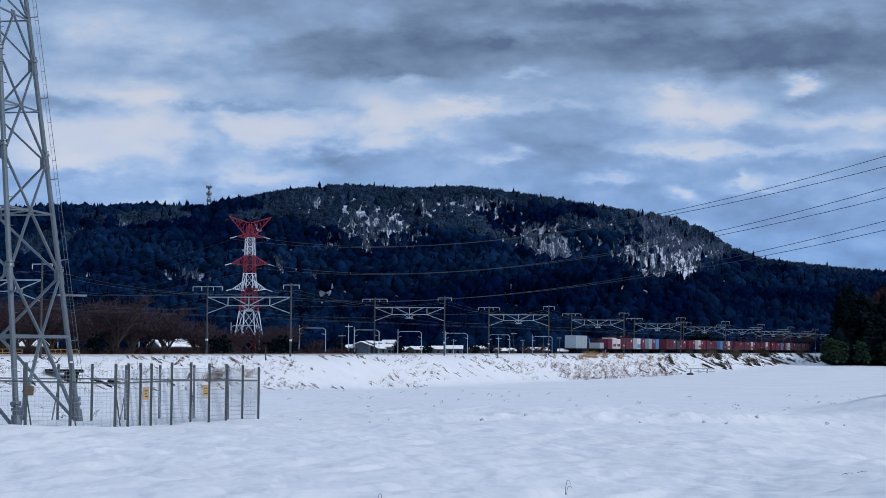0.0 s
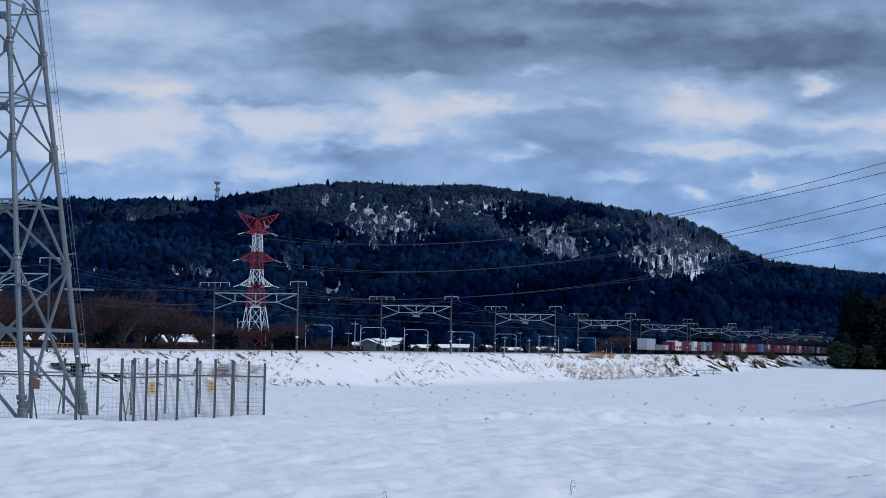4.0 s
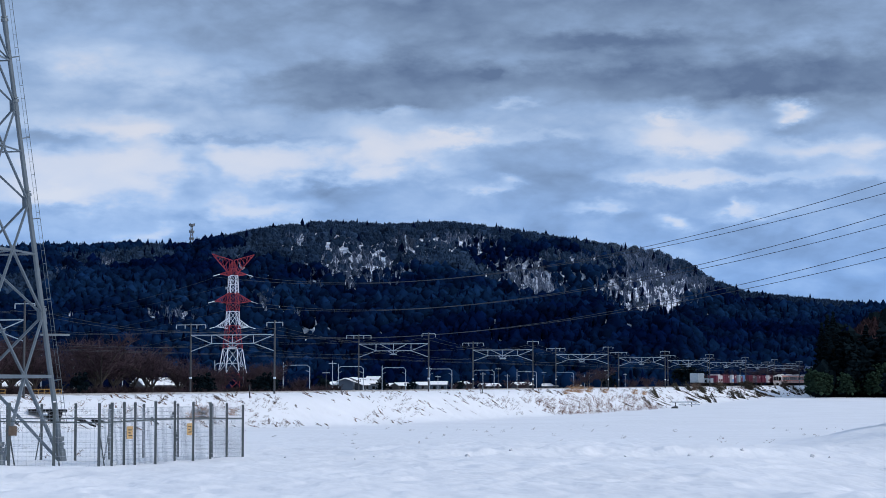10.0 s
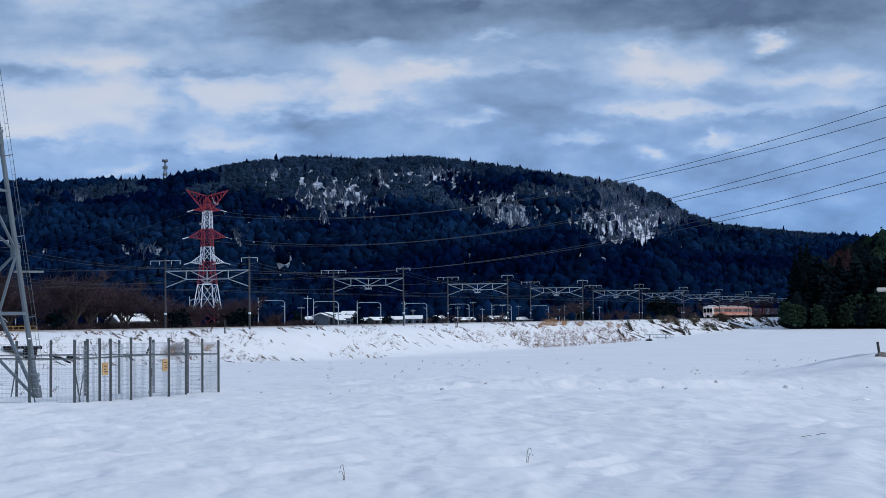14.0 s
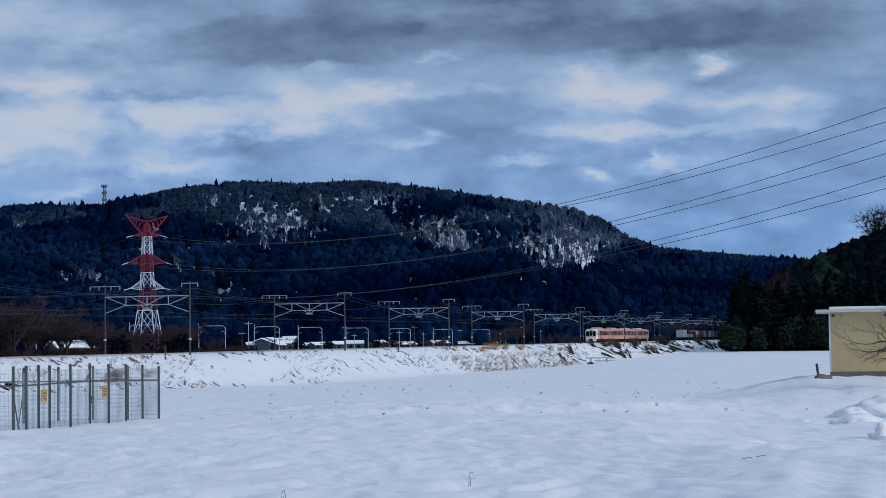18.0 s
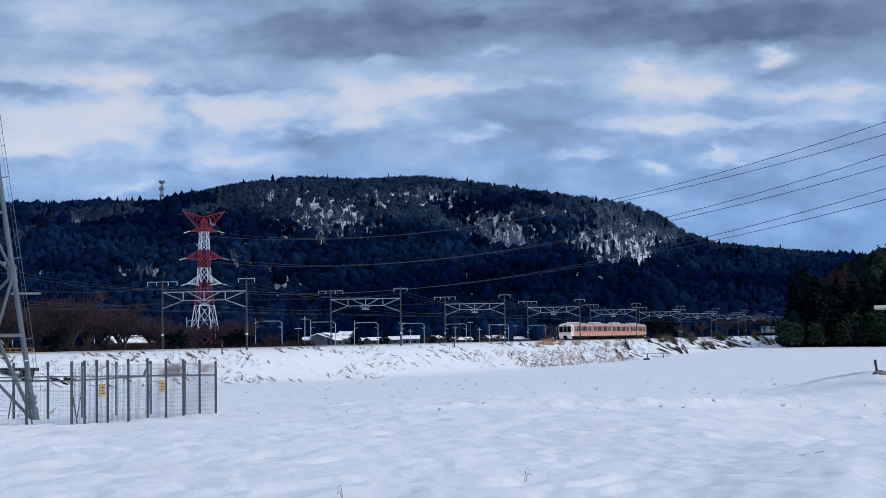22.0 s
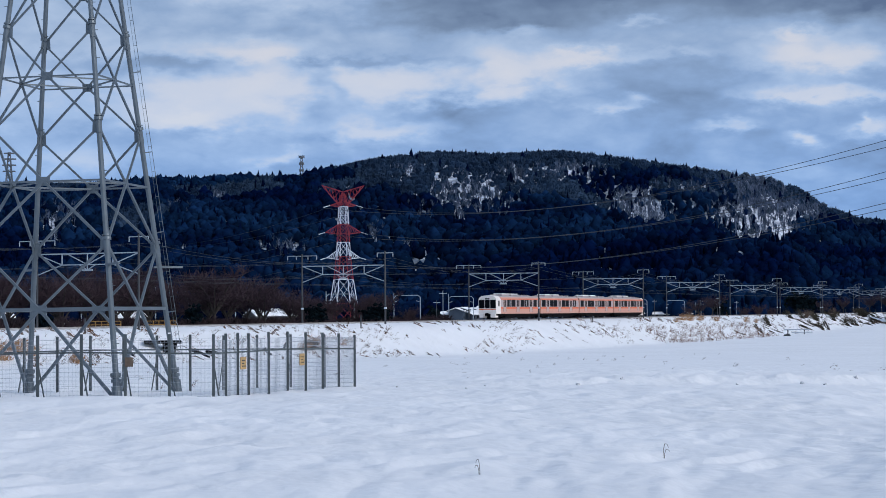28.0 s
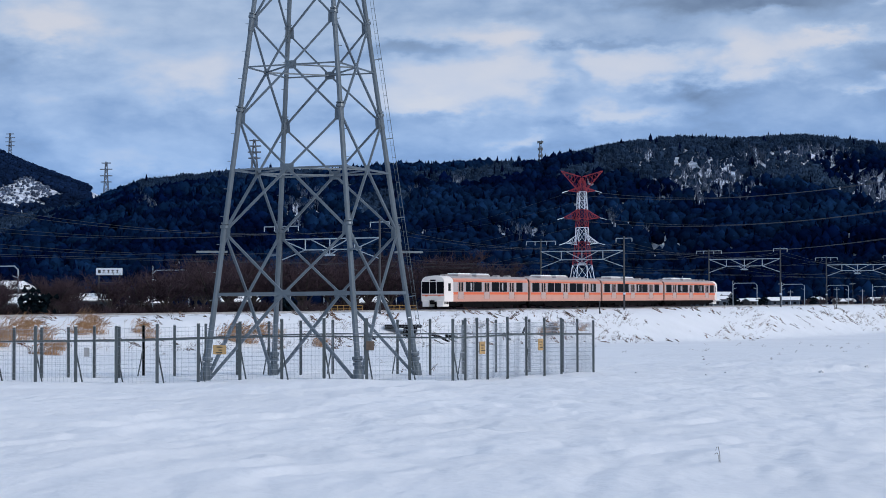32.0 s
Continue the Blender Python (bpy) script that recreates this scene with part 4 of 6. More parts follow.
def build_train():
    """Four cars; x runs backwards from the front of the train, near side at y = -1.52, rail at z = 0."""
    ob = thing("passenger_train", pose(0, 0, 0), "four-car silver and orange commuter train on snowy track", "train")
    for c in range(4):
        x0, x1 = c * 20.7 + 0.25, c * 20.7 + 20.45
        prof = [(-1.49, 0.84), (-1.52, 1.0), (-1.52, 3.1), (-1.33, 3.42), (-1.0, 3.62), (0, 3.72), (1.0, 3.62), (1.33, 3.42), (1.52, 3.1), (1.52, 1.0), (1.49, 0.84)]
        xs = [x0, x1] if c not in (0, 3) else ([x0, x0 + 0.35, x0 + 0.9, x0 + 1.9, x1] if c == 0 else [x0, x1 - 1.2, x1 - 0.9, x1 - 0.35, x1])
        verts, faces = [], []
        for x in xs:
            k = 1.0
            if c == 0:
                k = 0.955 if x == xs[0] else (0.99 if x == xs[1] else 1.0)
            if c == 3:
                k = 0.955 if x == xs[-1] else (0.99 if x == xs[-2] else 1.0)
            verts += [(x, y * k, z if z < 3.3 else z - (1 - k) * 0.6) for y, z in prof]
        n = len(prof)
        for i in range(len(xs) - 1):
            for j in range(n):
                a, b = i * n + j, i * n + (j + 1) % n
                faces.append((a, b, b + n, a + n))
        faces.append(tuple(range(n))[::-1])
        faces.append(tuple(range((len(xs) - 1) * n, len(xs) * n)))
        cab = [(c == 0 and i < 3) or (c == 3 and i > 0) for i in range(len(xs) - 1) for _ in prof] + [c == 0, c == 3]
        body = mesh_object("car_body", verts, faces, [M_SILVER, M_CREAM, M_ROOF], ob, mat_index=[1 if k else (2 if i % len(prof) in (3, 4, 5, 6) and i < len(cab) - 2 else 0) for i, k in enumerate(cab)])
        for sgn in (-1, 1):
            y = 1.523 * sgn
            lo, hi = (x0 + 1.9 if c == 0 else x0 + 0.15), (x1 - 1.0 if c == 3 else x1 - 0.15)
            box_part("stripe", (lo, hi, min(y, y * 1.004), max(y, y * 1.004), 1.62, 1.88), M_ORANGE, body)
            box_part("roof_stripe", (lo, hi, min(y * 0.995, y * 1.003), max(y * 0.995, y * 1.003), 3.06, 3.16), M_ORANGE, body)
            box_part("cantrail", (lo, hi, min(y * 0.95, y * 0.999), max(y * 0.95, y * 0.999), 3.16, 3.3), M_SALMON, body)
            box_part("side_sheet", (lo, hi, min(y * 0.99, y * 1.001), max(y * 0.99, y * 1.001), 1.9, 3.0), M_STAINLESS, body)
            for dx in (3.6, 9.75, 15.9):
                for e in (-0.69, 0.65):
                    box_part("door_seal", (x0 + dx + e, x0 + dx + e + 0.04, min(y * 0.985, y * 1.0075), max(y * 0.985, y * 1.0075), 1.1, 3.02), M_UNDER, body)
                d = box_part("door", (x0 + dx - 0.65, x0 + dx + 0.65, min(y * 0.985, y * 1.006), max(y * 0.985, y * 1.006), 1.15, 3.0), M_DOOR, body)
            for dx in (3.3, 3.9, 9.45, 10.05, 15.6, 16.2):
                box_part("door_window", (x0 + dx - 0.21, x0 + dx + 0.21, min(y * 0.99, y * 1.009), max(y * 0.99, y * 1.009), 1.95, 2.98), M_GLASS, body)
            for a, b in ((4.75, 6.55), (6.7, 8.5), (10.95, 12.75), (12.9, 14.7), (17.1, 18.7)) + (((0.6, 2.5),) if c else ()):
                win = box_part("window", (x0 + a, x0 + b, min(y * 0.99, y * 1.006), max(y * 0.99, y * 1.006), 1.95, 3.03), M_GLASS, body)
                # Pale strip added on some panes for light showing through the car.
                if (int(a * 7) + c) % 3 == 0:
                    xa = x0 + a + (0.3 + 0.31 * ((int(a) + c) % 3)) * (b - a)
                    box_part("see_through_light", (xa, xa + 0.34, min(y, y * 1.0085), max(y, y * 1.0085), 2.1, 2.92), M_SEETHROUGH, win)
        if c in (0, 3):
            # the driver's end: windows, door, lamps, stripe and skirt
            xf, s = (x0, -1) if c == 0 else (x1, 1)
            at = lambda d: sorted((xf + s * d, xf - s * 0.06))
            for ya, yb in ((-1.38, -0.47), (-0.39, 0.39), (0.47, 1.38)):
                box_part("front_window", (*at(0.012), ya, yb, 1.72, 3.02), M_GLASS, body)
            box_part("destination_sign", (*at(0.016), -0.34, 0.34, 3.08, 3.26), M_GLASS, body)
            for yl in (-0.82, 0.82):
                box_part("headlight", (*at(0.02), yl - 0.24, yl + 0.24, 3.12, 3.24), M_LAMP, body, bevel=0.01)
                box_part("tail_light", (*at(0.02), yl - 0.15, yl + 0.15, 1.42, 1.54), M_ORANGE, body)
            box_part("front_stripe", (*at(0.009), -1.4, 1.4, 1.5, 1.62), M_ORANGE, body)
            for ya, yb in ((-1.32, -0.5), (0.5, 1.32)):
                box_part("skirt", (*sorted((xf + s * 0.05, xf - s * 1.3)), ya, yb, 0.28, 0.98), M_CREAM, body, bevel=0.08)
            box_part("coupler", (*sorted((xf + s * 0.4, xf)), -0.2, 0.2, 0.7, 1.0), M_UNDER, body)
            for yl in (-1.515, 1.515):
                box_part("cab_window", (*sorted((xf - s * 0.75, xf - s * 1.3)), min(yl, yl * 1.006), max(yl, yl * 1.006), 2.0, 2.85), M_GLASS, body)
        # on the roof
        for a, b in ((x0 + 4.3, x0 + 7.6), (x0 + 8.6, x0 + 12.0)):
            bm = bmesh.new()
            box(bm, a, b, -0.82, 0.82, 3.58, 3.9, bevel=0.15)
            unit = part("air_conditioner", bm, M_ROOF, ob)
            bm = bmesh.new()
            box(bm, a + 0.2, b - 0.2, -0.7, 0.7, 3.86, 4.02, bevel=0.075)
            for v in bm.verts:
                v.co.z += 0.03 * noise.noise(v.co * 2.3)
            part("snow_cap", bm, M_SNOWCAP, unit)
        for xx in (x0 + 2.2, x0 + 14.6, x0 + 17.4):
            box_part("roof_vent", (xx, xx + 0.7, -0.35, 0.35, 3.66, 3.86), M_ROOF, ob, bevel=0.06)
        # below the floor
        for a, b in ((4.5, 6.6), (6.7, 9.1), (9.2, 11.7), (11.8, 14.2), (14.3, 16.0)):
            box_part("underfloor_box", (x0 + a, x0 + b, -1.3, 1.3, 0.22, 0.95), M_UNDER, ob, bevel=0.03)
        box_part("floor_beam", (x0 + 0.2, x1 - 0.2, -1.32, 1.32, 0.55, 0.98), M_UNDER, ob)
        for bx in (x0 + 2.7, x1 - 2.7):
            bm = bmesh.new()
            box(bm, bx - 1.5, bx + 1.5, -1.1, -0.95, 0.35, 0.7, bevel=0.04)
            box(bm, bx - 1.5, bx + 1.5, 0.95, 1.1, 0.35, 0.7, bevel=0.04)
            bog = part("bogie", bm, M_UNDER, ob)
            for wx in (bx - 1.05, bx + 1.05):
                for wy in (-0.6, 0.6):
                    bar_part("wheel", (wx, wy - 0.06, 0.43), (wx, wy + 0.06, 0.43), 0.86, M_UNDER, bog, sides=16)
        if c < 3:
            box_part("gangway", (x1 - 0.02, x1 + 0.52, -1.38, 1.38, 0.95, 3.4), M_UNDER, ob, bevel=0.05)
    return ob


train = build_train()


# ---- freight train on the far track ----
M_BOX = {"r": material("maroon_container", (0.098, 0.009, 0.030), 0.55, vary=0.15, obj=0.25), "w": material("white_container", (0.55, 0.55, 0.58), 0.55, vary=0.1, obj=0.1),
         "b": material("blue_container", (0.07, 0.20, 0.42), 0.55, vary=0.1), "g": material("grey_container", (0.30, 0.36, 0.42), 0.5, 0.2, vary=0.08), "d": material("dark_container", (0.05, 0.04, 0.06), 0.6, vary=0.15)}


def build_freight():
    ob = thing("freight_train", pose(0, 0, 0), "freight train of flat wagons with mixed containers", "train")
    rows = ["G....", "l.rww", "rrrgB", "r.grb", "..rrd", "drr.r", "r.wrr", "rdrr.", "brrwr", ".rrrr", "drrwr", "rr.rr", "wr.rr", "rrrbr", "r.wrr", "rrrdr", "rr.rr"]
    for k, row in enumerate(rows):
        x0 = k * 20.6
        deck = box_part("wagon", (x0 + 0.3, x0 + 20.1, -1.25, 1.25, 0.72, 1.0), M_UNDER, ob, bevel=0.03)
        for bx in (x0 + 3.0, x0 + 17.4):
            for wx in (bx - 0.95, bx + 0.95):
                bar_part("wheelset", (wx, -0.62, 0.43), (wx, 0.62, 0.43), 0.82, M_UNDER, deck, sides=12)
        for i, ch in enumerate(row):
            if ch == ".":
                continue
            n, h = (9.4, 2.75) if ch == "G" else (3.72, 1.3 if ch == "l" else 2.5 - 0.3 * ((k + 2 * i) % 4 == 1))
            a = x0 + 0.6 + i * 3.95
            mat = M_BOX["g" if ch in "Gl" else ("w" if ch == "B" else ch)]
            bm = bmesh.new()
            box(bm, a, a + n, -1.22, 1.22, 1.02, 1.02 + h, bevel=0.04)
            c = part("container", bm, mat, ob)
            for sgn in (-1, 1):
                m = int(n / 0.62)
                bm = bmesh.new()
                for j in range(m):
                    xx = a + 0.25 + j * (n - 0.5) / max(1, m - 1)
                    box(bm, xx - 0.05, xx + 0.05, 1.22 * sgn - 0.03, 1.22 * sgn + 0.03, 1.12, 0.92 + h)
                part("side_ribs", bm, mat, c)
            if ch in "rd" and (k * 5 + i) % 3 == 0:
                box_part("label_panel", (a + 1.2, a + 2.4, -1.275, -1.255, 2.6, 3.1), M_BOX["w"], c)
            if ch == "w":
                box_part("label_panel", (a + 0.5, a + 3.2, -1.275, -1.255, 1.5, 2.1), M_BOX["r"], c)
            if ch == "B":
                box_part("panel", (a + 0.2, a + n - 0.2, -1.27, -1.255, 1.2, 2.1), M_BOX["b"], c)
    return ob


freight = build_freight()




# ---- cables of the red and white pylon ----
def long_cable(a, b, height, d=0.16):
    """A conductor from a to b, its height over the eye a quadratic of the way gone."""
    pts = []
    for k in range(41):
        u = k / 40
        p = Vector(a).lerp(Vector(b), u)
        pts.append((p.x, p.y, EYE + height[0] + height[1] * u + height[2] * u * u))
    return cable("power_line", pts, d, M_CONDUCTOR, "long steel-grey power line sagging from the red and white tower", 0.0, 1, "power lines")


for hgt in ((40.8, -45.0, 61.7), (31.2, -42.1, 62.4), (19.9, -30.2, 53.9)):
    long_cable((7.4, 700, 0), (175, 303, 0), hgt)
    long_cable((-7.0, 701, 0), (184, 309, 0), (hgt[0], hgt[1] - 1.5, hgt[2]))
for hgt in ((40.0, -42.0, 128.0), (30.5, -48.0, 130.0), (20.5, -50.0, 128.0)):
    for x in (-7.3, 6.4):
        long_cable((x, 700, 0), (polar(-10.0, 1840).x + x, polar(-10.0, 1840).y, 0), hgt, 0.08)


# ---- far mountain and what stands on the ridges ----
def mountain_z(az, r):
    u = (r - 2500) / 1000
    el = lerp_table([(-40, 6.0), (-20, 4.9), (-17.6, 4.46), (-16.6, 4.05), (-14.9, 3.45), (-13.5, 2.6), (-9, 1.5)], az)
    v = polar(az, r)
    return max(0.2, (math.tan(radians(el)) * 3500 - 4) * math.sin(math.pi / 2 * min(1.0, max(0.0, u))) ** 1.1 + 18 * noise.noise(Vector((v.x * 0.004, v.y * 0.003, 4))) * math.sin(math.pi * min(1, max(0, u))))


build_hill("far_mountain", "distant dark mountain with a snowy clearing", -40, -9, 2450, 3650, mountain_z, 60, 30)


def plant_mountain():
    rng = random.Random(12)
    places, scrub = [], []
    for k in range(7500):
        az, r = rng.uniform(-19.5, -11.5), 2500 + 1040 * rng.random()
        z = mountain_z(az, r)
        el = math.degrees(math.atan2(z - EYE, r))
        v = polar(az, r)
        edge = 0.06 * noise.noise(Vector((v.x * 0.02, v.y * 0.02, 3)))
        if 2.86 + 0.42 * max(0.0, az + 16.6) + edge < el < 3.76 - 0.46 * abs(az + 16.85) + edge:
            scrub.append((v.x, v.y, z - 0.5, rng.uniform(4, 7), rng.uniform(1.0, 1.6)))
            continue
        if abs(az + 14.62) < 0.36 and el > 2.9:
            continue
        places.append((v.x, v.y, z - 1, rng.uniform(8, 13), rng.uniform(1.2, 1.9)))
    r2 = random.Random(5)
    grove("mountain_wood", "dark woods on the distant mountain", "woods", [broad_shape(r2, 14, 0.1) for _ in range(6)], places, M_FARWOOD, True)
    grove("mountain_scrub", "pale leafless scrub in a snowy clearing on the mountain", "woods", [bare_shape(r2, 16) for _ in range(5)], scrub, M_FROST)


plant_mountain()


def ridge_mast(az, r, z0, h, w, arms, label, round_tops=False):
    ob = thing("ridge_mast", Matrix.Translation(polar(az, r, z0)), label, "mast", "masts along the ridges")
    for sx in (-1, 1):
        for sy in (-1, 1):
            bar_part("leg", (sx * w, sy * w, 0), (sx * w * 0.25, sy * w * 0.25, h), 0.75, M_MAST, ob)
    n = 7
    for k in range(n):
        a, b = h * k / n, h * (k + 1) / n
        wa, wb = w * (1 - 0.75 * a / h), w * (1 - 0.75 * b / h)
        for sy in (-1, 1):
            bar_part("brace", (-wa, sy * wa, a), (wb, sy * wb, b), 0.35, M_MAST, ob)
            bar_part("brace", (wa, sy * wa, a), (-wb, sy * wb, b), 0.35, M_MAST, ob)
    for za, reach in arms:
        if round_tops:
            bar_part("platform", (0, 0, za * h - 0.9), (0, 0, za * h + 0.9), 2 * reach, M_MAST, ob, sides=14)
            for j in range(6):
                t = j * math.pi / 3
                bar_part("antenna", (reach * math.cos(t), reach * math.sin(t), za * h - 1.4), (reach * math.cos(t), reach * math.sin(t), za * h + 1.6), 0.5, M_MAST, ob)
            continue
        bar_part("cross_arm", (-reach, 0, za * h), (reach, 0, za * h), 1.3, M_MAST, ob, h=1.3)
    return ob


M_MAST = material("dull_mast_steel", (0.13, 0.15, 0.18), 0.6, 0.3, vary=0.1)
ridge_mast(-1.22, 1800, hill_z(-1.22, 1800), 29.0, 2.0, ((0.97, 2.6), (0.74, 2.2), (0.52, 2.0)), "telecommunication mast with round platforms on the wooded ridge", True)
ridge_mast(-10.0, 1840, hill_z(-10.0, 1840), 37, 3.4, ((0.97, 5), (0.82, 6.5), (0.66, 6.5), (0.5, 6)), "grey transmission pylon on the wooded ridge")
ridge_mast(-14.47, 2450, 128, 57, 3.6, ((0.97, 6), (0.83, 8), (0.68, 8), (0.54, 7)), "distant pale transmission pylon beyond the ridge")
ridge_mast(-17.31, 3480, mountain_z(-17.31, 3480), 50, 3.4, ((0.97, 7), (0.83, 9), (0.68, 9), (0.54, 8)), "distant pale transmission pylon on the mountain")


# ---- trees built one by one ----
def twig_tree(seed, h, spread, mat_twig, mat_trunk, twigs=260, label="", limbs=7, tw=0.035):
    """A leafless tree: trunk, limbs that fork, and a crown of fine twigs."""
    rng = random.Random(seed)
    ob = thing("bare_tree", pose(0, 0, 0), label, "tree", "leafless trees beside the railway")
    bm = bmesh.new()
    fork = Vector((rng.uniform(-0.2, 0.2), rng.uniform(-0.2, 0.2), h * 0.24))
    beam(bm, (0, 0, -0.3), fork, 0.055 * h, sides=7, taper=0.75)
    ends = []
    for k in range(limbs):
        a = 2 * math.pi * (k + rng.uniform(-0.3, 0.3)) / limbs
        r = spread * rng.uniform(0.3, 0.62)
        p1 = fork + Vector((math.cos(a) * r * 0.55, math.sin(a) * r * 0.55, h * rng.uniform(0.16, 0.3)))
        p2 = p1 + Vector((math.cos(a + rng.uniform(-0.4, 0.4)) * r * 0.6, math.sin(a) * r * 0.6, h * rng.uniform(0.1, 0.28)))
        beam(bm, fork, p1, 0.028 * h, sides=5, taper=0.6)
        beam(bm, p1, p2, 0.017 * h, sides=4, taper=0.4)
        ends += [p1, p2, p1.lerp(p2, 0.5), fork.lerp(p1, 0.7)]
    part("trunk", bm, mat_trunk, ob)
    vs, fs = [], []
    for k in range(twigs):
        s = ends[rng.randrange(len(ends))]
        a, e = rng.uniform(0, 6.283), rng.uniform(-0.25, 1.35)
        n = rng.uniform(0.12, 0.34) * h
        d = Vector((math.cos(a) * math.cos(e), math.sin(a) * math.cos(e), math.sin(e)))
        b = s + d * n
        b.x, b.y = max(-spread, min(spread, b.x)), max(-spread, min(spread, b.y))
        b.z = min(b.z, h * rng.uniform(0.86, 1.02))
        for p, q, w in ((s, b, tw), (s.lerp(b, 0.55), s.lerp(b, 0.6) + Vector((rng.uniform(-1, 1), rng.uniform(-1, 1), rng.uniform(0.1, 1))) * 0.1 * h, tw * 0.8)):
            side = (q - p).cross(Vector((0.3, 0.2, 1))).normalized() * w
            up = (q - p).cross(side).normalized() * w
            i = len(vs)
            vs += [p + side, p - side, p + up, q]
            fs += [(i, i + 1, i + 3), (i + 1, i + 2, i + 3), (i + 2, i, i + 3)]
    mesh_object("crown", vs, fs, mat_twig, ob)
    return ob


def leafy_tree(seed, h, spread, mat, conical=False, clumps=150, label="", cat="tree"):
    """An evergreen: a trunk, limbs, and a crown of many small uneven clumps with gaps."""
    rng = random.Random(seed)
    ob = thing("evergreen_tree", pose(0, 0, 0), label, cat, "evergreens at the edge of the wood")
    bm = bmesh.new()
    beam(bm, (0, 0, -0.5), (0, 0, h * 0.9), 0.03 * h, sides=6, taper=0.25)
    for k in range(6):
        z, a = h * rng.uniform(0.2, 0.7), rng.uniform(0, 6.283)
        beam(bm, (0, 0, z), (math.cos(a) * spread * 0.5, math.sin(a) * spread * 0.5, z + h * 0.1), 0.01 * h, sides=4, taper=0.4)
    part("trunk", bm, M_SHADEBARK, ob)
    vs, fs = [], []
    lobes = [(rng.uniform(0, 6.283), rng.uniform(0.2, 0.85), rng.uniform(0.45, 0.9)) for _ in range(9)]
    for k in range(clumps):
        if conical:
            u = rng.random() ** 0.8
            rr = spread * (1.02 - u) * rng.uniform(0.45, 1.05)
            a = rng.uniform(0, 6.283)
            c = (rr * math.cos(a), rr * math.sin(a), h * (0.06 + 0.9 * u) - 0.12 * rr)
            s = spread * rng.uniform(0.12, 0.24) * (1.15 - 0.6 * u)
        else:
            la, lz, lr = lobes[rng.randrange(9)]
            c = (spread * (0.55 * lr * math.cos(la) + 0.42 * rng.gauss(0, 0.6)), spread * (0.55 * lr * math.sin(la) + 0.42 * rng.gauss(0, 0.6)), h * min(0.97, max(0.1, 0.1 + 0.8 * lz + 0.09 * rng.gauss(0, 1))))
            s = spread * rng.uniform(0.10, 0.22)
        b = len(vs)
        for dx, dy, dz in ((1, 0, 0), (0, 1, 0), (-1, 0, 0), (0, -1, 0), (0, 0, 1), (0, 0, -1)):
            j = s * rng.uniform(0.6, 1.5)
            vs.append((c[0] + dx * j + s * rng.uniform(-0.4, 0.4), c[1] + dy * j + s * rng.uniform(-0.4, 0.4), c[2] + dz * j * (0.7 if conical else 0.85)))
        fs += [(b, b + 1, b + 4), (b + 1, b + 2, b + 4), (b + 2, b + 3, b + 4), (b + 3, b, b + 4), (b + 1, b, b + 5), (b + 2, b + 1, b + 5), (b + 3, b + 2, b + 5), (b, b + 3, b + 5)]
    mesh_object("crown", vs, fs, mat, ob)
    return ob


def put(ob, x, y, s=1.0, turn=0.0, z=None, first=False):
    """Stand a built thing, or a copy of it, on the ground."""
    m = Matrix.Translation((x, y, ground(x, y) if z is None else z)) @ pose(0, 0, 0, 0, 0, turn)
    if first:
        ob.scale = (s, s, s)
        ob.matrix_basis = m @ Matrix.Diagonal((s, s, s, 1))
        return ob
    c = copy_thing(ob, m)
    c.matrix_basis = m @ Matrix.Diagonal((s, s, s, 1))
    return c


# Darker copy of the bark: shade inside the crowns put into the colour.
M_SHADEBARK = material("shaded_bark", (0.008, 0.008, 0.007), 0.95, vary=0.3, scale=1.0, spec=0.0)
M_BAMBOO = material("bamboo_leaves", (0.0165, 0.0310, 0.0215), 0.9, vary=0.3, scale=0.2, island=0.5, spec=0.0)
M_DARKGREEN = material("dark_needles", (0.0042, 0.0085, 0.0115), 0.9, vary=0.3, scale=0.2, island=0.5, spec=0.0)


M_BRUSH = material("dark_brush", (0.025, 0.018, 0.021), 0.95, vary=0.3, scale=0.2, island=0.4, spec=0.1)


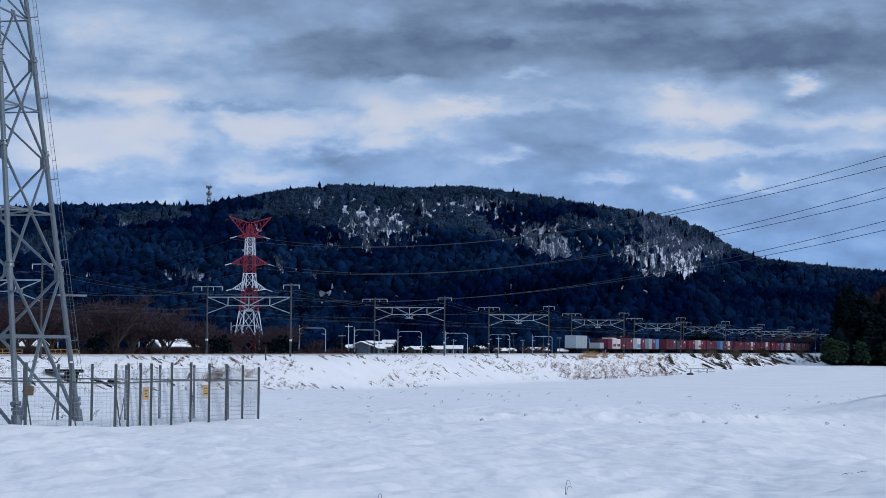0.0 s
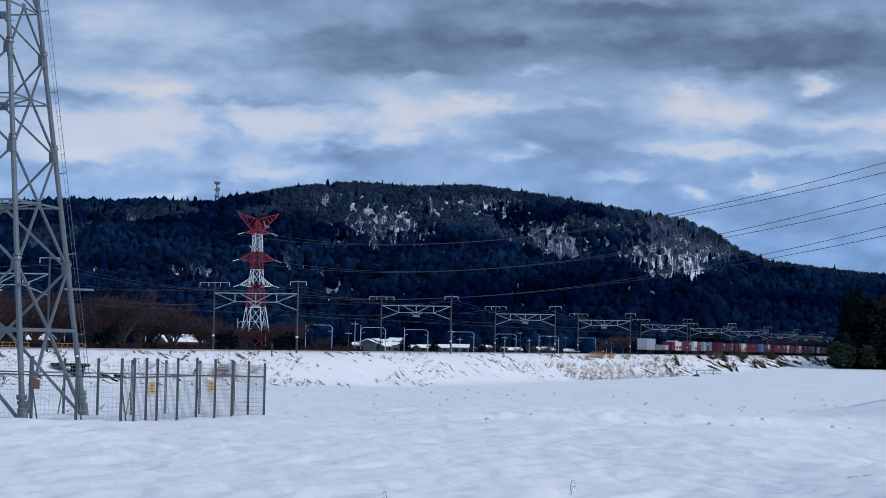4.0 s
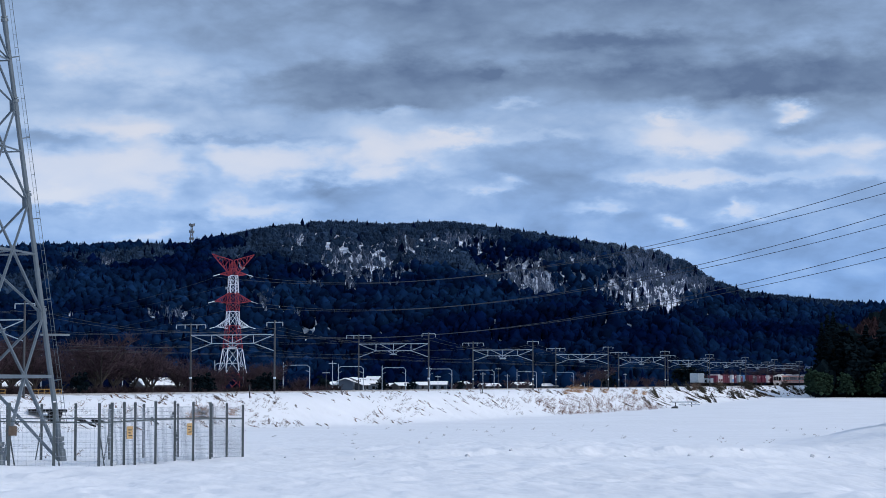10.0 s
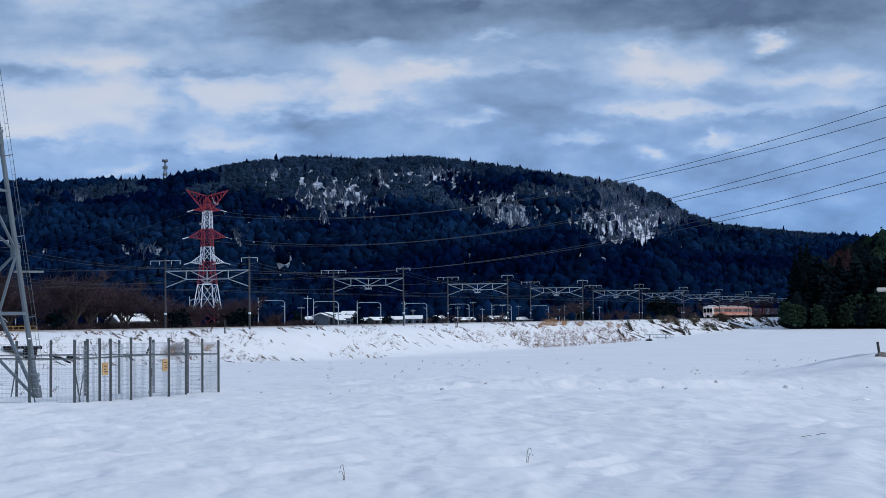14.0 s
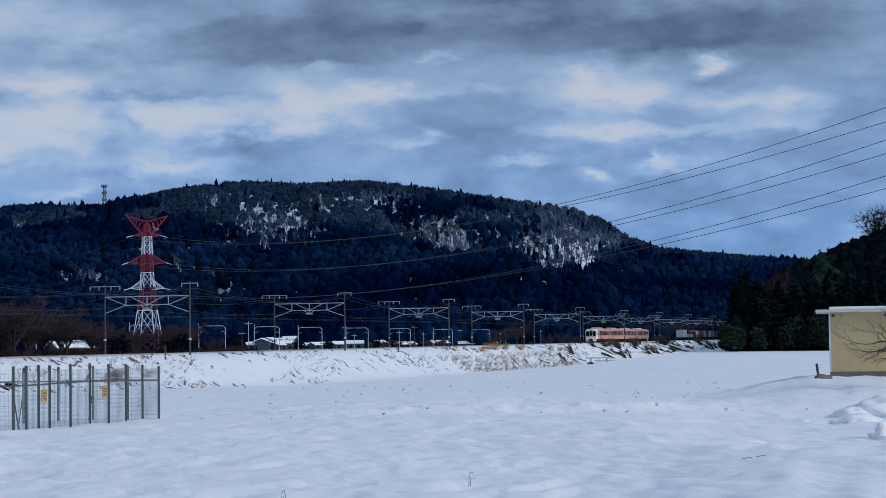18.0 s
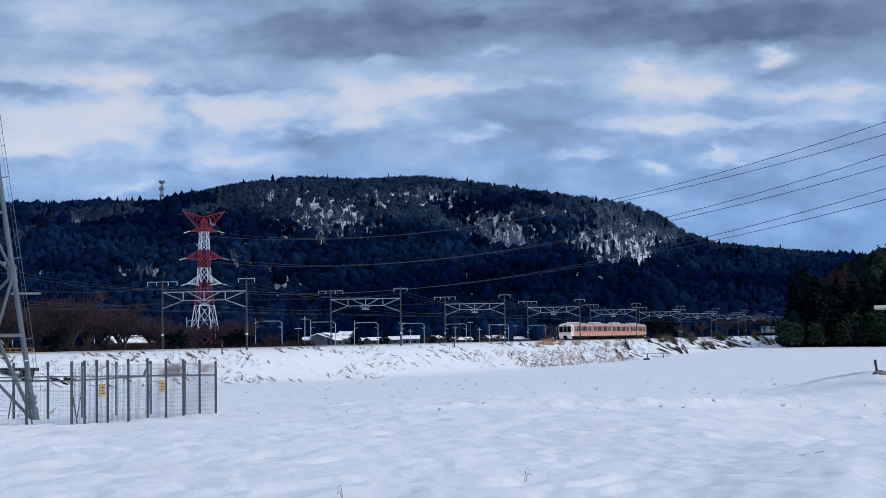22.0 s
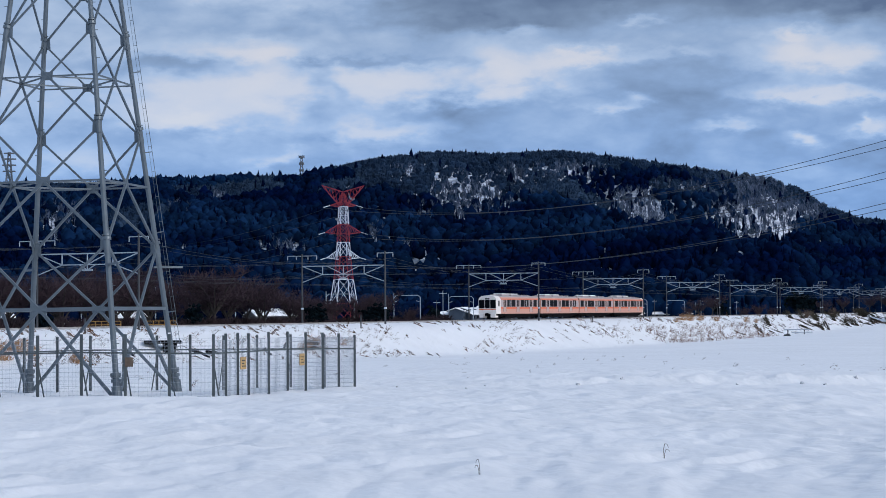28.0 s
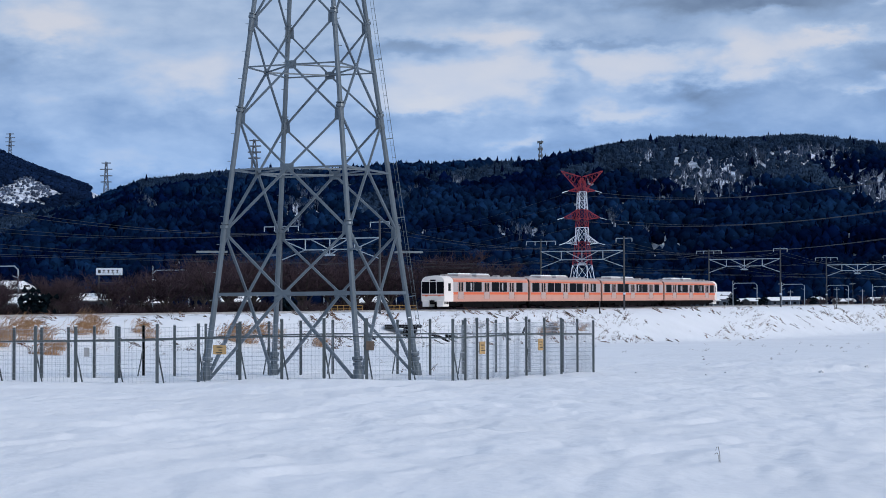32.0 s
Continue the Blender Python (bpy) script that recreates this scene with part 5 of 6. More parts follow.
def railside_trees():
    rng = random.Random(21)
    kinds = [twig_tree(31 + k, 6.0, 4.1, M_BROWN, M_TRUNK, 480, "brown leafless tree beside the snowy railway", tw=0.036) for k in range(4)]
    used = set()
    q = 98.0
    while q < 284:
        p = 122 + rng.uniform(-4, 6)
        az = 25.15 - math.degrees(math.atan2(p, q))
        tall = lerp_table([(-20, 4.2), (-16, 4.4), (-13.5, 5.2), (-11, 6.4), (-9, 6.8), (-5, 6.2), (-3.8, 7.9), (-2.7, 7.2), (-1.6, 5.6), (-0.7, 4.9), (-0.3, 4.5), (0.3, 4.4), (0.7, 5.0), (1.1, 5.9), (1.6, 5.2), (2.1, 3.4)], az)
        v = rail(q, p)
        k = rng.randrange(4)
        put(kinds[k], v.x, v.y, 1.22 * tall / 6.0 * rng.uniform(0.92, 1.05), rng.uniform(0, 360), None, k not in used)
        used.add(k)
        q += rng.uniform(3.2, 4.8)
    # taller trees in a second row
    q = 150.0
    while q < 265:
        v = rail(q, 145 + rng.uniform(-5, 8))
        az = 25.15 - math.degrees(math.atan2(147, q))
        tall = lerp_table([(-20, 4.5), (-14.5, 5.0), (-13, 6.5), (-11, 8.8), (-7, 9.2), (-4.4, 8.6), (-3, 8), (0, 6)], az)
        put(kinds[rng.randrange(4)], v.x, v.y, 1.2 * tall / 6.0 * rng.uniform(0.9, 1.05), rng.uniform(0, 360))
        q += rng.uniform(5.5, 8)
    # low thicket between and in front of the trunks
    q = 100.0
    while q < 292:
        p = 118.5 + rng.uniform(-1.5, 2.5)
        v = rail(q, p)
        put(kinds[rng.randrange(4)], v.x, v.y, rng.uniform(0.42, 0.62), rng.uniform(0, 360), ground(v.x, v.y) - 0.9)
        q += rng.uniform(1.9, 3.0)
    # tangled undergrowth below them
    r2 = random.Random(5)
    spots = []
    for k in range(1500):
        v = rail(rng.uniform(92, 296), 117 + 34 * rng.random() ** 1.5)
        spots.append((v.x, v.y, ground(v.x, v.y) - 0.3, rng.uniform(1.1, 3.0), rng.uniform(0.9, 1.6)))
    grove("undergrowth", "dark brown leafless undergrowth beside the railway", "shrubs", [twig_shape(r2, 34) for _ in range(8)], spots, M_BRUSH)
    # thickets further along
    for az, r, s in ((10.9, 470, 1.0), (11.3, 475, 1.1), (9.0, 560, 0.8), (16.0, 700, 1.3), (16.5, 720, 1.5), (17.1, 740, 1.6), (14.6, 640, 1.2), (15.2, 650, 1.0), (7.3, 600, 0.75), (7.7, 610, 0.7), (8.1, 600, 0.6), (8.5, 615, 0.75), (8.8, 590, 0.6), (6.8, 640, 0.6), (10.6, 600, 0.9), (12.3, 620, 0.9), (12.7, 640, 1.0), (13.1, 610, 0.8)):
        v = polar(az, r)
        put(kinds[rng.randrange(4)], v.x, v.y, s, rng.uniform(0, 360))
    bush = leafy_tree(71, 4.2, 2.4, M_DARKGREEN, False, 120, "dark evergreen shrub among leafless trees", "shrub")
    for i, (az, r, s) in enumerate(((1.05, 258, 0.62), (0.8, 255, 0.5), (-0.85, 248, 0.6), (-0.6, 250, 0.45), (-4.45, 228, 0.6), (1.3, 264, 0.5), (-16.5, 175, 0.7), (-9.0, 206, 0.5), (2.75, 560, 1.2), (4.6, 690, 1.0), (5.5, 700, 0.9), (7.0, 720, 1.0), (11.6, 640, 1.5), (13.9, 560, 1.6), (14.2, 565, 1.3))):
        v = polar(az, r)
        put(bush, v.x, v.y, s, 40 * i, None, i == 0)


railside_trees()


# ---- wood at the end of the field ----
WOOD_TOP = [(17.2, 0.9), (17.7, 1.2), (18.0, 1.7), (18.5, 1.92), (19, 2.16), (20, 2.4), (20.8, 2.63), (21.3, 2.96), (22.5, 3.3), (26, 4.2), (32, 4.5)]


def wood_far(az):
    return min(880.0, 80 / math.sin(radians(max(1.5, 25.15 - az)))) if az < 23 else 880.0


def wood_z(az, u):
    r0, r1 = 545.0, wood_far(az)
    r = r0 + (r1 - r0) * u
    v = polar(az, r)
    low = field(v.x, v.y) - 0.2
    top = max(0.5, math.tan(radians(lerp_table(WOOD_TOP, az))) * r1 + EYE - 11)
    return r, low + (top - low) * smooth01(u) * smooth01((az - 17.9) / 1.6)


def build_wood():
    verts, faces = [], []
    na, nr = 44, 16
    for j in range(nr + 1):
        for i in range(na + 1):
            az = 17.4 + 12.6 * i / na
            r, z = wood_z(az, j / nr)
            v = polar(az, r)
            verts.append((v.x, v.y, z))
    for j in range(nr):
        for i in range(na):
            k = j * (na + 1) + i
            faces.append((k, k + 1, k + na + 2, k + na + 1))
    tagged(mesh_object("wooded_slope", verts, faces, M_SLOPEGROUND, smooth=True), "dark slope under dense trees", "hill", kind="structure")
    rng = random.Random(8)
    green, brown, spike, cane = [], [], [], []
    for k in range(2300):
        az, u = rng.uniform(17.8, 25), rng.random() ** 0.8
        r, z = wood_z(az, u)
        if u < 0.12:
            continue
        v = polar(az, r)
        c = noise.noise(Vector((v.x * 0.02, v.y * 0.012, 40)))
        el = math.degrees(math.atan2(z + 8 - EYE, r))
        dome = math.exp(-((az - 19.3) / 0.75) ** 2 - ((el - 1.75) / 0.45) ** 2) + 0.9 * c + rng.uniform(-0.2, 0.2) > 0.5
        stand = math.exp(-((az - 20.7) / 0.5) ** 2 - ((el - 1.75) / 0.6) ** 2) + 0.9 * c + rng.uniform(-0.25, 0.25) > 0.6
        crop = brown if dome or c > 0.36 or el > 2.7 and c > 0.12 else (cane if stand else (spike if rng.random() < 0.35 else green))
        crop.append((v.x, v.y, z - 0.8, rng.uniform(7, 12), rng.uniform(0.6, 0.9)))
    r2 = random.Random(77)
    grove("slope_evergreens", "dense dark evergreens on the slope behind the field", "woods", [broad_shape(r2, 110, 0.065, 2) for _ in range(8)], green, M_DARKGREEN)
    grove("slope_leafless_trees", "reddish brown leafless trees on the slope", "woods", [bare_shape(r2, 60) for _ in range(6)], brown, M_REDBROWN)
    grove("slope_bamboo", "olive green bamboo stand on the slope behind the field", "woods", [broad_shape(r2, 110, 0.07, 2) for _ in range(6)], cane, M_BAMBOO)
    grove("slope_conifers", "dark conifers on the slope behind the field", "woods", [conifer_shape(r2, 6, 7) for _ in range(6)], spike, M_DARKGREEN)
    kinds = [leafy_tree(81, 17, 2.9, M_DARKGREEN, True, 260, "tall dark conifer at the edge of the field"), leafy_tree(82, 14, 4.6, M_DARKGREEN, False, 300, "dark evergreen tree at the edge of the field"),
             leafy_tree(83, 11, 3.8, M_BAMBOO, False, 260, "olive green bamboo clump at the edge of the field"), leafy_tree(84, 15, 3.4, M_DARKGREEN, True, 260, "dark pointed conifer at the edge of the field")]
    used = set()
    front = [(17.75, 8.0, 2), (17.95, 15.5, 0), (18.12, 17.0, 0), (18.3, 17.5, 0), (18.5, 13, 1), (18.75, 15, 1), (19.0, 11, 1), (19.25, 15, 3), (19.5, 13, 1), (19.7, 10, 2), (19.95, 12, 2), (20.2, 15, 1), (20.45, 11, 2), (20.7, 16, 3), (20.95, 13, 1), (21.3, 17, 0), (21.6, 15, 1), (22.0, 17, 3), (22.4, 14, 1), (22.9, 17, 0), (23.4, 15, 1),
             (18.05, 7, 2), (18.65, 7, 2), (19.1, 6.5, 2), (19.45, 7.5, 2), (19.85, 7, 1), (20.1, 7.5, 2), (20.55, 7, 2), (20.9, 6, 1), (17.6, 6.0, 2), (17.85, 6.5, 1)]
    base_h = (17, 14, 11, 15)
    crest_tree = twig_tree(55, 13.0, 7.0, M_BROWN, M_TRUNK, 600, "large leafless tree on the crest of the wooded slope", 9, 0.05)
    for i, (az, u, s) in enumerate(((22.2, 0.97, 1.9), (21.2, 0.98, 0.8), (23.2, 0.97, 1.0))):
        r, z = wood_z(az, u)
        v = polar(az, r)
        put(crest_tree, v.x, v.y, s, 90 * i, z, i == 0)
    for i, (az, h, k) in enumerate(front):
        r = 548 + (i * 37 % 22) + (0 if h < 8.5 else 12)
        v = polar(az, r)
        put(kinds[k], v.x, v.y, (1.12 if h < 8.5 or k == 2 else 1.5) * h / base_h[k], i * 67 % 360, field(v.x, v.y) - 0.2, k not in used)
        used.add(k)


# Even near-black ground colour below the dense trees.
M_SLOPEGROUND = material("dark_slope_ground", (0.010, 0.010, 0.010), 0.95, vary=0.4, scale=0.3, spec=0.0)
M_REDBROWN = material("red_brown_twigs", (0.033, 0.021, 0.024), 0.95, vary=0.3, scale=0.2, island=0.4, spec=0.0)
build_wood()


# ---- shed beside the field ----
def build_shed():
    m = Matrix.Translation((31.53, 83.23, 0.86)) @ pose(0, 0, 0, 0, 0, -21)
    ob = thing("shed", m, "tan walled shed with a snow-covered flat roof", "shed")
    box_part("plinth", (-0.02, 5.5, -0.02, 4.0, -0.6, 0.1), M_CONCRETE, ob)
    wall = box_part("wall", (0, 5.48, 0, 3.96, 0.1, 2.86), M_TAN, ob, bevel=0.01)
    box_part("corner_trim", (-0.03, 0.05, -0.03, 0.05, 0.1, 2.84), M_WHITE, wall)
    for k in range(12):
        box_part("wall_joint", (0.45 * k + 0.42, 0.45 * k + 0.428, -0.006, -0.001, 0.12, 2.8), M_TANLINE, wall)
    roof = box_part("roof", (-0.62, 6.0, -0.35, 4.4, 2.86, 3.0), M_ROOFEDGE, ob, bevel=0.02)
    bm = bmesh.new()
    box(bm, 0.0, 5.9, -0.28, 4.3, 2.985, 3.13, bevel=0.06)
    part("roof_snow", bm, M_SNOWCAP, roof)
    for x in (0.12, 2.5):
        bar_part("downpipe_bracket", (x, -0.12, 2.72), (x + 0.12, -0.12, 2.72), 0.12, M_DARK, ob, sides=8)
    return ob


M_CONCRETE = material("dark_concrete", (0.14, 0.13, 0.12), 0.9, vary=0.2, scale=2)
M_TANLINE = material("tan_joint", (0.42, 0.32, 0.17), 0.8)
M_ROOFEDGE = material("roof_edge", (0.55, 0.52, 0.46), 0.6, vary=0.1)
build_shed()

t = thing("stake", pose(30.6, 82.3, 0.75, 0, -8, 0), "dark weathered stake leaning beside the shed", "stake")
bar_part("shaft", (0, 0, -0.2), (0, 0, 0.62), 0.12, M_DARK, t, sides=6)
for i, (x, y, s) in enumerate(((30.1, 80.6, 0.32), (30.45, 80.7, 0.22))):
    bm = bmesh.new()
    bmesh.ops.create_icosphere(bm, subdivisions=2, radius=s)
    for v in bm.verts:
        v.co *= 1 + 0.25 * noise.noise(v.co * 4 + Vector((i, 0, 0)))
        v.co.z *= 0.6
    tagged(part("stone", bm, M_CONCRETE, None, "", Matrix.Translation((x, y, ground(x, y) + 0.12))), "dark stone half buried in snow by the shed", "stone", "stones by the shed")


def shed_tree():
    """Leafless fruit tree whose boughs hang before the shed."""
    rng = random.Random(15)
    ob = thing("fruit_tree", Matrix.Translation((32.6, 75.2, 0.6)), "leafless fruit tree with crooked boughs before the shed", "tree")
    bm, tw = bmesh.new(), bmesh.new()
    beam(bm, (0, 0, -0.3), (-0.1, 0, 1.3), 0.22, sides=8, taper=0.8)

    def grow(p, d, n, w, depth):
        for k in range(n):
            q = p + d * 0.3
            beam(bm if depth < 2 else tw, p, q, w, sides=5, taper=0.86)
            p, w = q, w * 0.86
            d = (d + Vector((rng.uniform(-0.4, 0.4), rng.uniform(-0.4, 0.4), rng.uniform(-0.33, 0.3)))).normalized()
            if depth < 3 and rng.random() < 0.85:
                side = (d + Vector((rng.uniform(-1, 1), rng.uniform(-1, 1), rng.uniform(-0.6, 0.9)))).normalized()
                grow(p, side, max(2, n - 2 - depth), w * 0.62, depth + 1)

    grow(Vector((-0.1, 0, 1.3)), Vector((-0.92, 0, 0.38)), 8, 0.16, 0)
    grow(Vector((-0.1, 0, 1.0)), Vector((-0.95, 0.05, 0.02)), 7, 0.14, 0)
    grow(Vector((-0.1, 0, 1.3)), Vector((0.6, 0.2, 0.6)), 5, 0.11, 0)
    grow(Vector((-0.1, 0, 1.2)), Vector((-0.75, -0.1, 0.62)), 6, 0.12, 0)
    part("boughs", bm, M_BOUGH, ob)
    part("twigs", tw, M_BOUGH, ob)


M_BOUGH = material("grey_bough", (0.030, 0.025, 0.023), 0.9, vary=0.3, scale=4)
shed_tree()


def snow_mound(x, y, w, h, seed):
    bm = bmesh.new()
    bmesh.ops.create_icosphere(bm, subdivisions=4, radius=1)
    for v in bm.verts:
        k = 1 + 0.28 * noise.noise(v.co * 1.7 + Vector((seed, 0, 0))) + 0.14 * noise.noise(v.co * 4.5 + Vector((seed, 3, 0)))
        v.co = Vector((v.co.x * w * k, v.co.y * w * 0.8 * k, v.co.z * h * k))
    for f in bm.faces:
        f.smooth = True
    tagged(part("snow_mound", bm, M_SNOW, None, "", Matrix.Translation((x, y, ground(x, y) - 0.05))), "lumpy mound of cleared snow beside the path", "snow mound", "mounds of snow by the path")


for i, a in enumerate(((28.6, 69.6, 1.5, 0.75), (27.0, 69.0, 0.8, 0.4), (25.9, 65.6, 1.0, 0.4), (30.2, 68.0, 1.6, 0.8), (24.0, 66.4, 0.45, 0.18), (20.9, 51.2, 0.22, 0.55), (22.0, 51.5, 1.5, 0.3), (24.5, 52.0, 1.8, 0.45))):
    snow_mound(*a, i * 7.3)


# ---- houses beyond the railway ----
def build_house(x, y, w, d, h, turn, wall, label, storeys=1, pitch=0.35):
    z = ground(x, y)
    ob = thing("house", Matrix.Translation((x, y, z)) @ pose(0, 0, 0, 0, 0, turn), label, "house", "houses beyond the railway")
    body = box_part("wall", (-w / 2, w / 2, -d / 2, d / 2, 0, h), wall, ob)
    bm = bmesh.new()
    r = w * 0.5 + 0.5
    rise = (d / 2 + 0.5) * pitch
    prof = [(-d / 2 - 0.5, h - 0.1), (0, h - 0.1 + rise), (d / 2 + 0.5, h - 0.1), (d / 2 + 0.5, h + 0.12), (0, h + 0.14 + rise), (-d / 2 - 0.5, h + 0.12)]
    a = [bm.verts.new((-r, py, pz)) for py, pz in prof]
    b = [bm.verts.new((r, py, pz)) for py, pz in prof]
    for i in range(6):
        j = (i + 1) % 6
        bm.faces.new((a[i], a[j], b[j], b[i]))
    bm.faces.new(a[::-1])
    bm.faces.new(b)
    roof = part("roof", bm, M_TILE, ob)
    bm = bmesh.new()
    prof = [(-d / 2 - 0.45, h + 0.13), (0, h + 0.15 + rise), (d / 2 + 0.45, h + 0.13), (d / 2 + 0.4, h + 0.36), (0, h + 0.42 + rise), (-d / 2 - 0.4, h + 0.36)]
    a = [bm.verts.new((-r + 0.08, py, pz)) for py, pz in prof]
    b = [bm.verts.new((r - 0.08, py, pz)) for py, pz in prof]
    for i in range(6):
        j = (i + 1) % 6
        bm.faces.new((a[i], a[j], b[j], b[i]))
    bm.faces.new(a[::-1])
    bm.faces.new(b)
    part("roof_snow", bm, M_SNOWCAP, roof)
    for s in (-1, 1):
        gable = bmesh.new()
        v = [gable.verts.new((s * w / 2, py, pz)) for py, pz in ((-d / 2, h), (d / 2, h), (0, h + rise - 0.1))]
        gable.faces.new(v if s > 0 else v[::-1])
        part("gable", gable, wall, body)
    for s in range(storeys):
        for k in range(max(2, int(w / 2.6))):
            cx = -w / 2 + (k + 0.5) * w / max(2, int(w / 2.6))
            zz = 0.9 + s * 2.7
            win = box_part("window", (cx - 0.6, cx + 0.6, -d / 2 - 0.03, -d / 2 + 0.05, zz, zz + 1.15), M_GLASS, body)
            box_part("window_frame", (cx - 0.66, cx + 0.66, -d / 2 - 0.05, -d / 2 - 0.02, zz - 0.07, zz), M_TRUSS, win)
    return ob


M_TILE = material("dark_roof_tile", (0.06, 0.065, 0.075), 0.7, vary=0.2, scale=2)
M_PLASTER = material("grey_plaster", (0.032, 0.043, 0.060), 0.85, vary=0.15, scale=1, obj=0.2)
M_BOARD = material("dark_boards", (0.035, 0.034, 0.036), 0.85, vary=0.2, scale=1, obj=0.2)
M_BLUEWALL = material("blue_grey_sheet", (0.032, 0.050, 0.078), 0.6, vary=0.1, scale=0.5)
for az, r, w, d, h, turn, mat, label, st in ((3.1, 720, 5.5, 5.0, 2.4, 40, M_PLASTER, "small grey house with a snowy gable roof", 1), (3.6, 742, 5.0, 6.0, 3.4, 80, M_BLUEWALL, "blue-grey house with snow on its gable roof", 1), (4.05, 748, 5.5, 5.0, 4.0, -25, M_PLASTER, "two-storey grey house under roof snow", 2), (5.2, 770, 6.0, 5.0, 2.2, 30, M_BOARD, "dark shed with a snowy roof", 1), (7.1, 790, 6.0, 5.5, 2.6, 55, M_PLASTER, "grey house half hidden by scrub", 1), (3.35, 728, 6.7, 5.8, 2.4, 20, M_PLASTER, "small grey house under thick roof snow", 1), (3.75, 744, 6.2, 6.7, 3.9, 65, M_PLASTER, "two-storey grey house with snow-covered gable roof", 2), (4.2, 737, 5.8, 4.8, 3.0, 10, M_BLUEWALL, "blue-grey house with snow on its roof", 1),
                                             (3.52, 716, 4.8, 5.8, 3.7, 75, M_BLUEWALL, "tall blue-grey house under roof snow", 2), (3.95, 722, 4.8, 4.8, 2.4, 50, M_PLASTER, "grey house with a snowy gable towards the track", 1), (4.35, 750, 4.8, 5.8, 4.5, -20, M_PLASTER, "two-storey grey house with snow-covered roof", 2), (4.75, 775, 5.8, 4.8, 2.0, 0, M_BOARD, "low dark barn under snow", 1), (5.85, 806, 7.7, 5.8, 2.4, 30, M_PLASTER, "grey house behind the railway under snow", 1), (6.35, 782, 6.7, 5.8, 2.6, -10, M_BLUEWALL, "blue-grey house with a snow-covered roof", 1), (7.9, 844, 8.6, 4.8, 2.0, 15, M_BOARD, "long dark barn under snow", 1), (8.9, 868, 8.6, 5.8, 2.4, 20, M_PLASTER, "grey farmhouse with snow on its roof", 1),
                                             (9.7, 875, 7.7, 4.8, 2.0, 10, M_BLUEWALL, "blue-grey workshop with a snowy roof", 1), (10.4, 883, 8.6, 5.8, 2.0, 0, M_BOARD, "dark barn under snow beside a thicket", 1), (14.75, 885, 6.4, 4.8, 3.8, 25, M_BOARD, "dark hall with a snow-covered roof", 2), (16.1, 885, 6.4, 4.8, 2.0, 20, M_BOARD, "grey house with a snowy roof near the wood", 1),
                                             (-16.6, 235, 5.5, 4.1, 2.0, 20, M_BOARD, "dark wooden house with a snow-covered roof by the track", 1), (-17.3, 276, 4.6, 4.6, 4.0, 60, M_BOARD, "dark house with a steep snow-covered roof", 2), (-13.2, 276, 5.1, 3.7, 2.0, 25, M_BOARD, "dark wooden house among leafless trees", 1), (-15, 289, 5.5, 3.7, 2.4, 25, M_PLASTER, "grey house half hidden behind trees", 2), (-10.5, 299, 5.5, 3.7, 2.2, 25, M_BOARD, "dark barn hidden behind leafless trees", 1), (-2.2, 345, 7.4, 5.5, 2.2, 25, M_BOARD, "low dark barn behind leafless trees", 1), (-6.5, 308, 5.5, 3.7, 2.0, 25, M_PLASTER, "grey house behind leafless trees", 1)):
    v = polar(az, r)
    build_house(v.x, v.y, w, d, h, turn, mat, label, st)


# ---- shop sign on its frame behind the trees ----
def build_billboard():
    v = polar(-14.37, 225)
    z = ground(v.x, v.y)
    ob = thing("shop_sign", Matrix.Translation((v.x, v.y, z)) @ pose(0, 0, 0, 0, 0, 14.4), "white roadside shop sign with dark lettering on posts", "sign")
    zc = EYE + 225 * math.tan(radians(0.94)) - z
    box_part("panel", (-1.55, 1.55, -0.12, 0.12, zc - 0.42, zc + 0.42), M_WHITE, ob, bevel=0.03)
    for k, w in enumerate((0.34, 0.3, 0.36, 0.34)):
        x = -0.62 + k * 0.52
        bm = bmesh.new()
        box(bm, x - w / 2, x + w / 2, -0.135, -0.121, zc + 0.12, zc + 0.19)
        box(bm, x - w / 2, x + w / 2, -0.135, -0.121, zc - 0.19, zc - 0.12)
        box(bm, x - 0.05, x + 0.05, -0.135, -0.121, zc - 0.12, zc + 0.12)
        part("lettering_bar", bm, M_DARK, ob)
    box_part("emblem", (-1.3, -1.0, -0.135, -0.121, zc - 0.2, zc + 0.2), M_DARK, ob)
    for x in (-1.2, 1.2):
        bar_part("post", (x, 0, -0.2), (x, 0, zc - 0.4), 0.18, M_POLE, ob)
    bar_part("crossbar", (-1.2, 0, zc - 1.3), (1.2, 0, zc - 1.3), 0.12, M_POLE, ob)


build_billboard()


# ---- portal frames of a second line beyond ----
def build_portal(q, first=None):
    p0 = 156.0
    v = rail(q, p0)
    m = Matrix.Translation((v.x, v.y, ground(v.x, v.y))) @ pose(0, 0, 0, 0, 0, math.degrees(math.atan2(N.y, N.x)))
    if first:
        return copy_thing(first, m)
    ob = thing("portal_frame", m, "pale steel portal frame over a second railway line", "gantry", "portal frames of the second line")
    for x in (0.0, 6.2):
        bar_part("post", (x, 0, -0.2), (x, 0, 6.3), 0.13, M_TRUSS, ob)
        bar_part("corner_brace", (x, 0, 6.2), (0.55 if x == 0 else 5.65, 0, 6.65), 0.1, M_TRUSS, ob)
        bar_part("bracket", (x, 0, 5.2), (x + 0.9 * (1 if x == 0 else -1), 0, 5.5), 0.08, M_TRUSS, ob)
    bar_part("beam", (0.5, 0, 6.68), (5.7, 0, 6.68), 0.13, M_TRUSS, ob)
    bar_part("peak_post", (6.2, 0, 6.3), (6.2, 0, 7.3), 0.1, M_TRUSS, ob)
    return ob


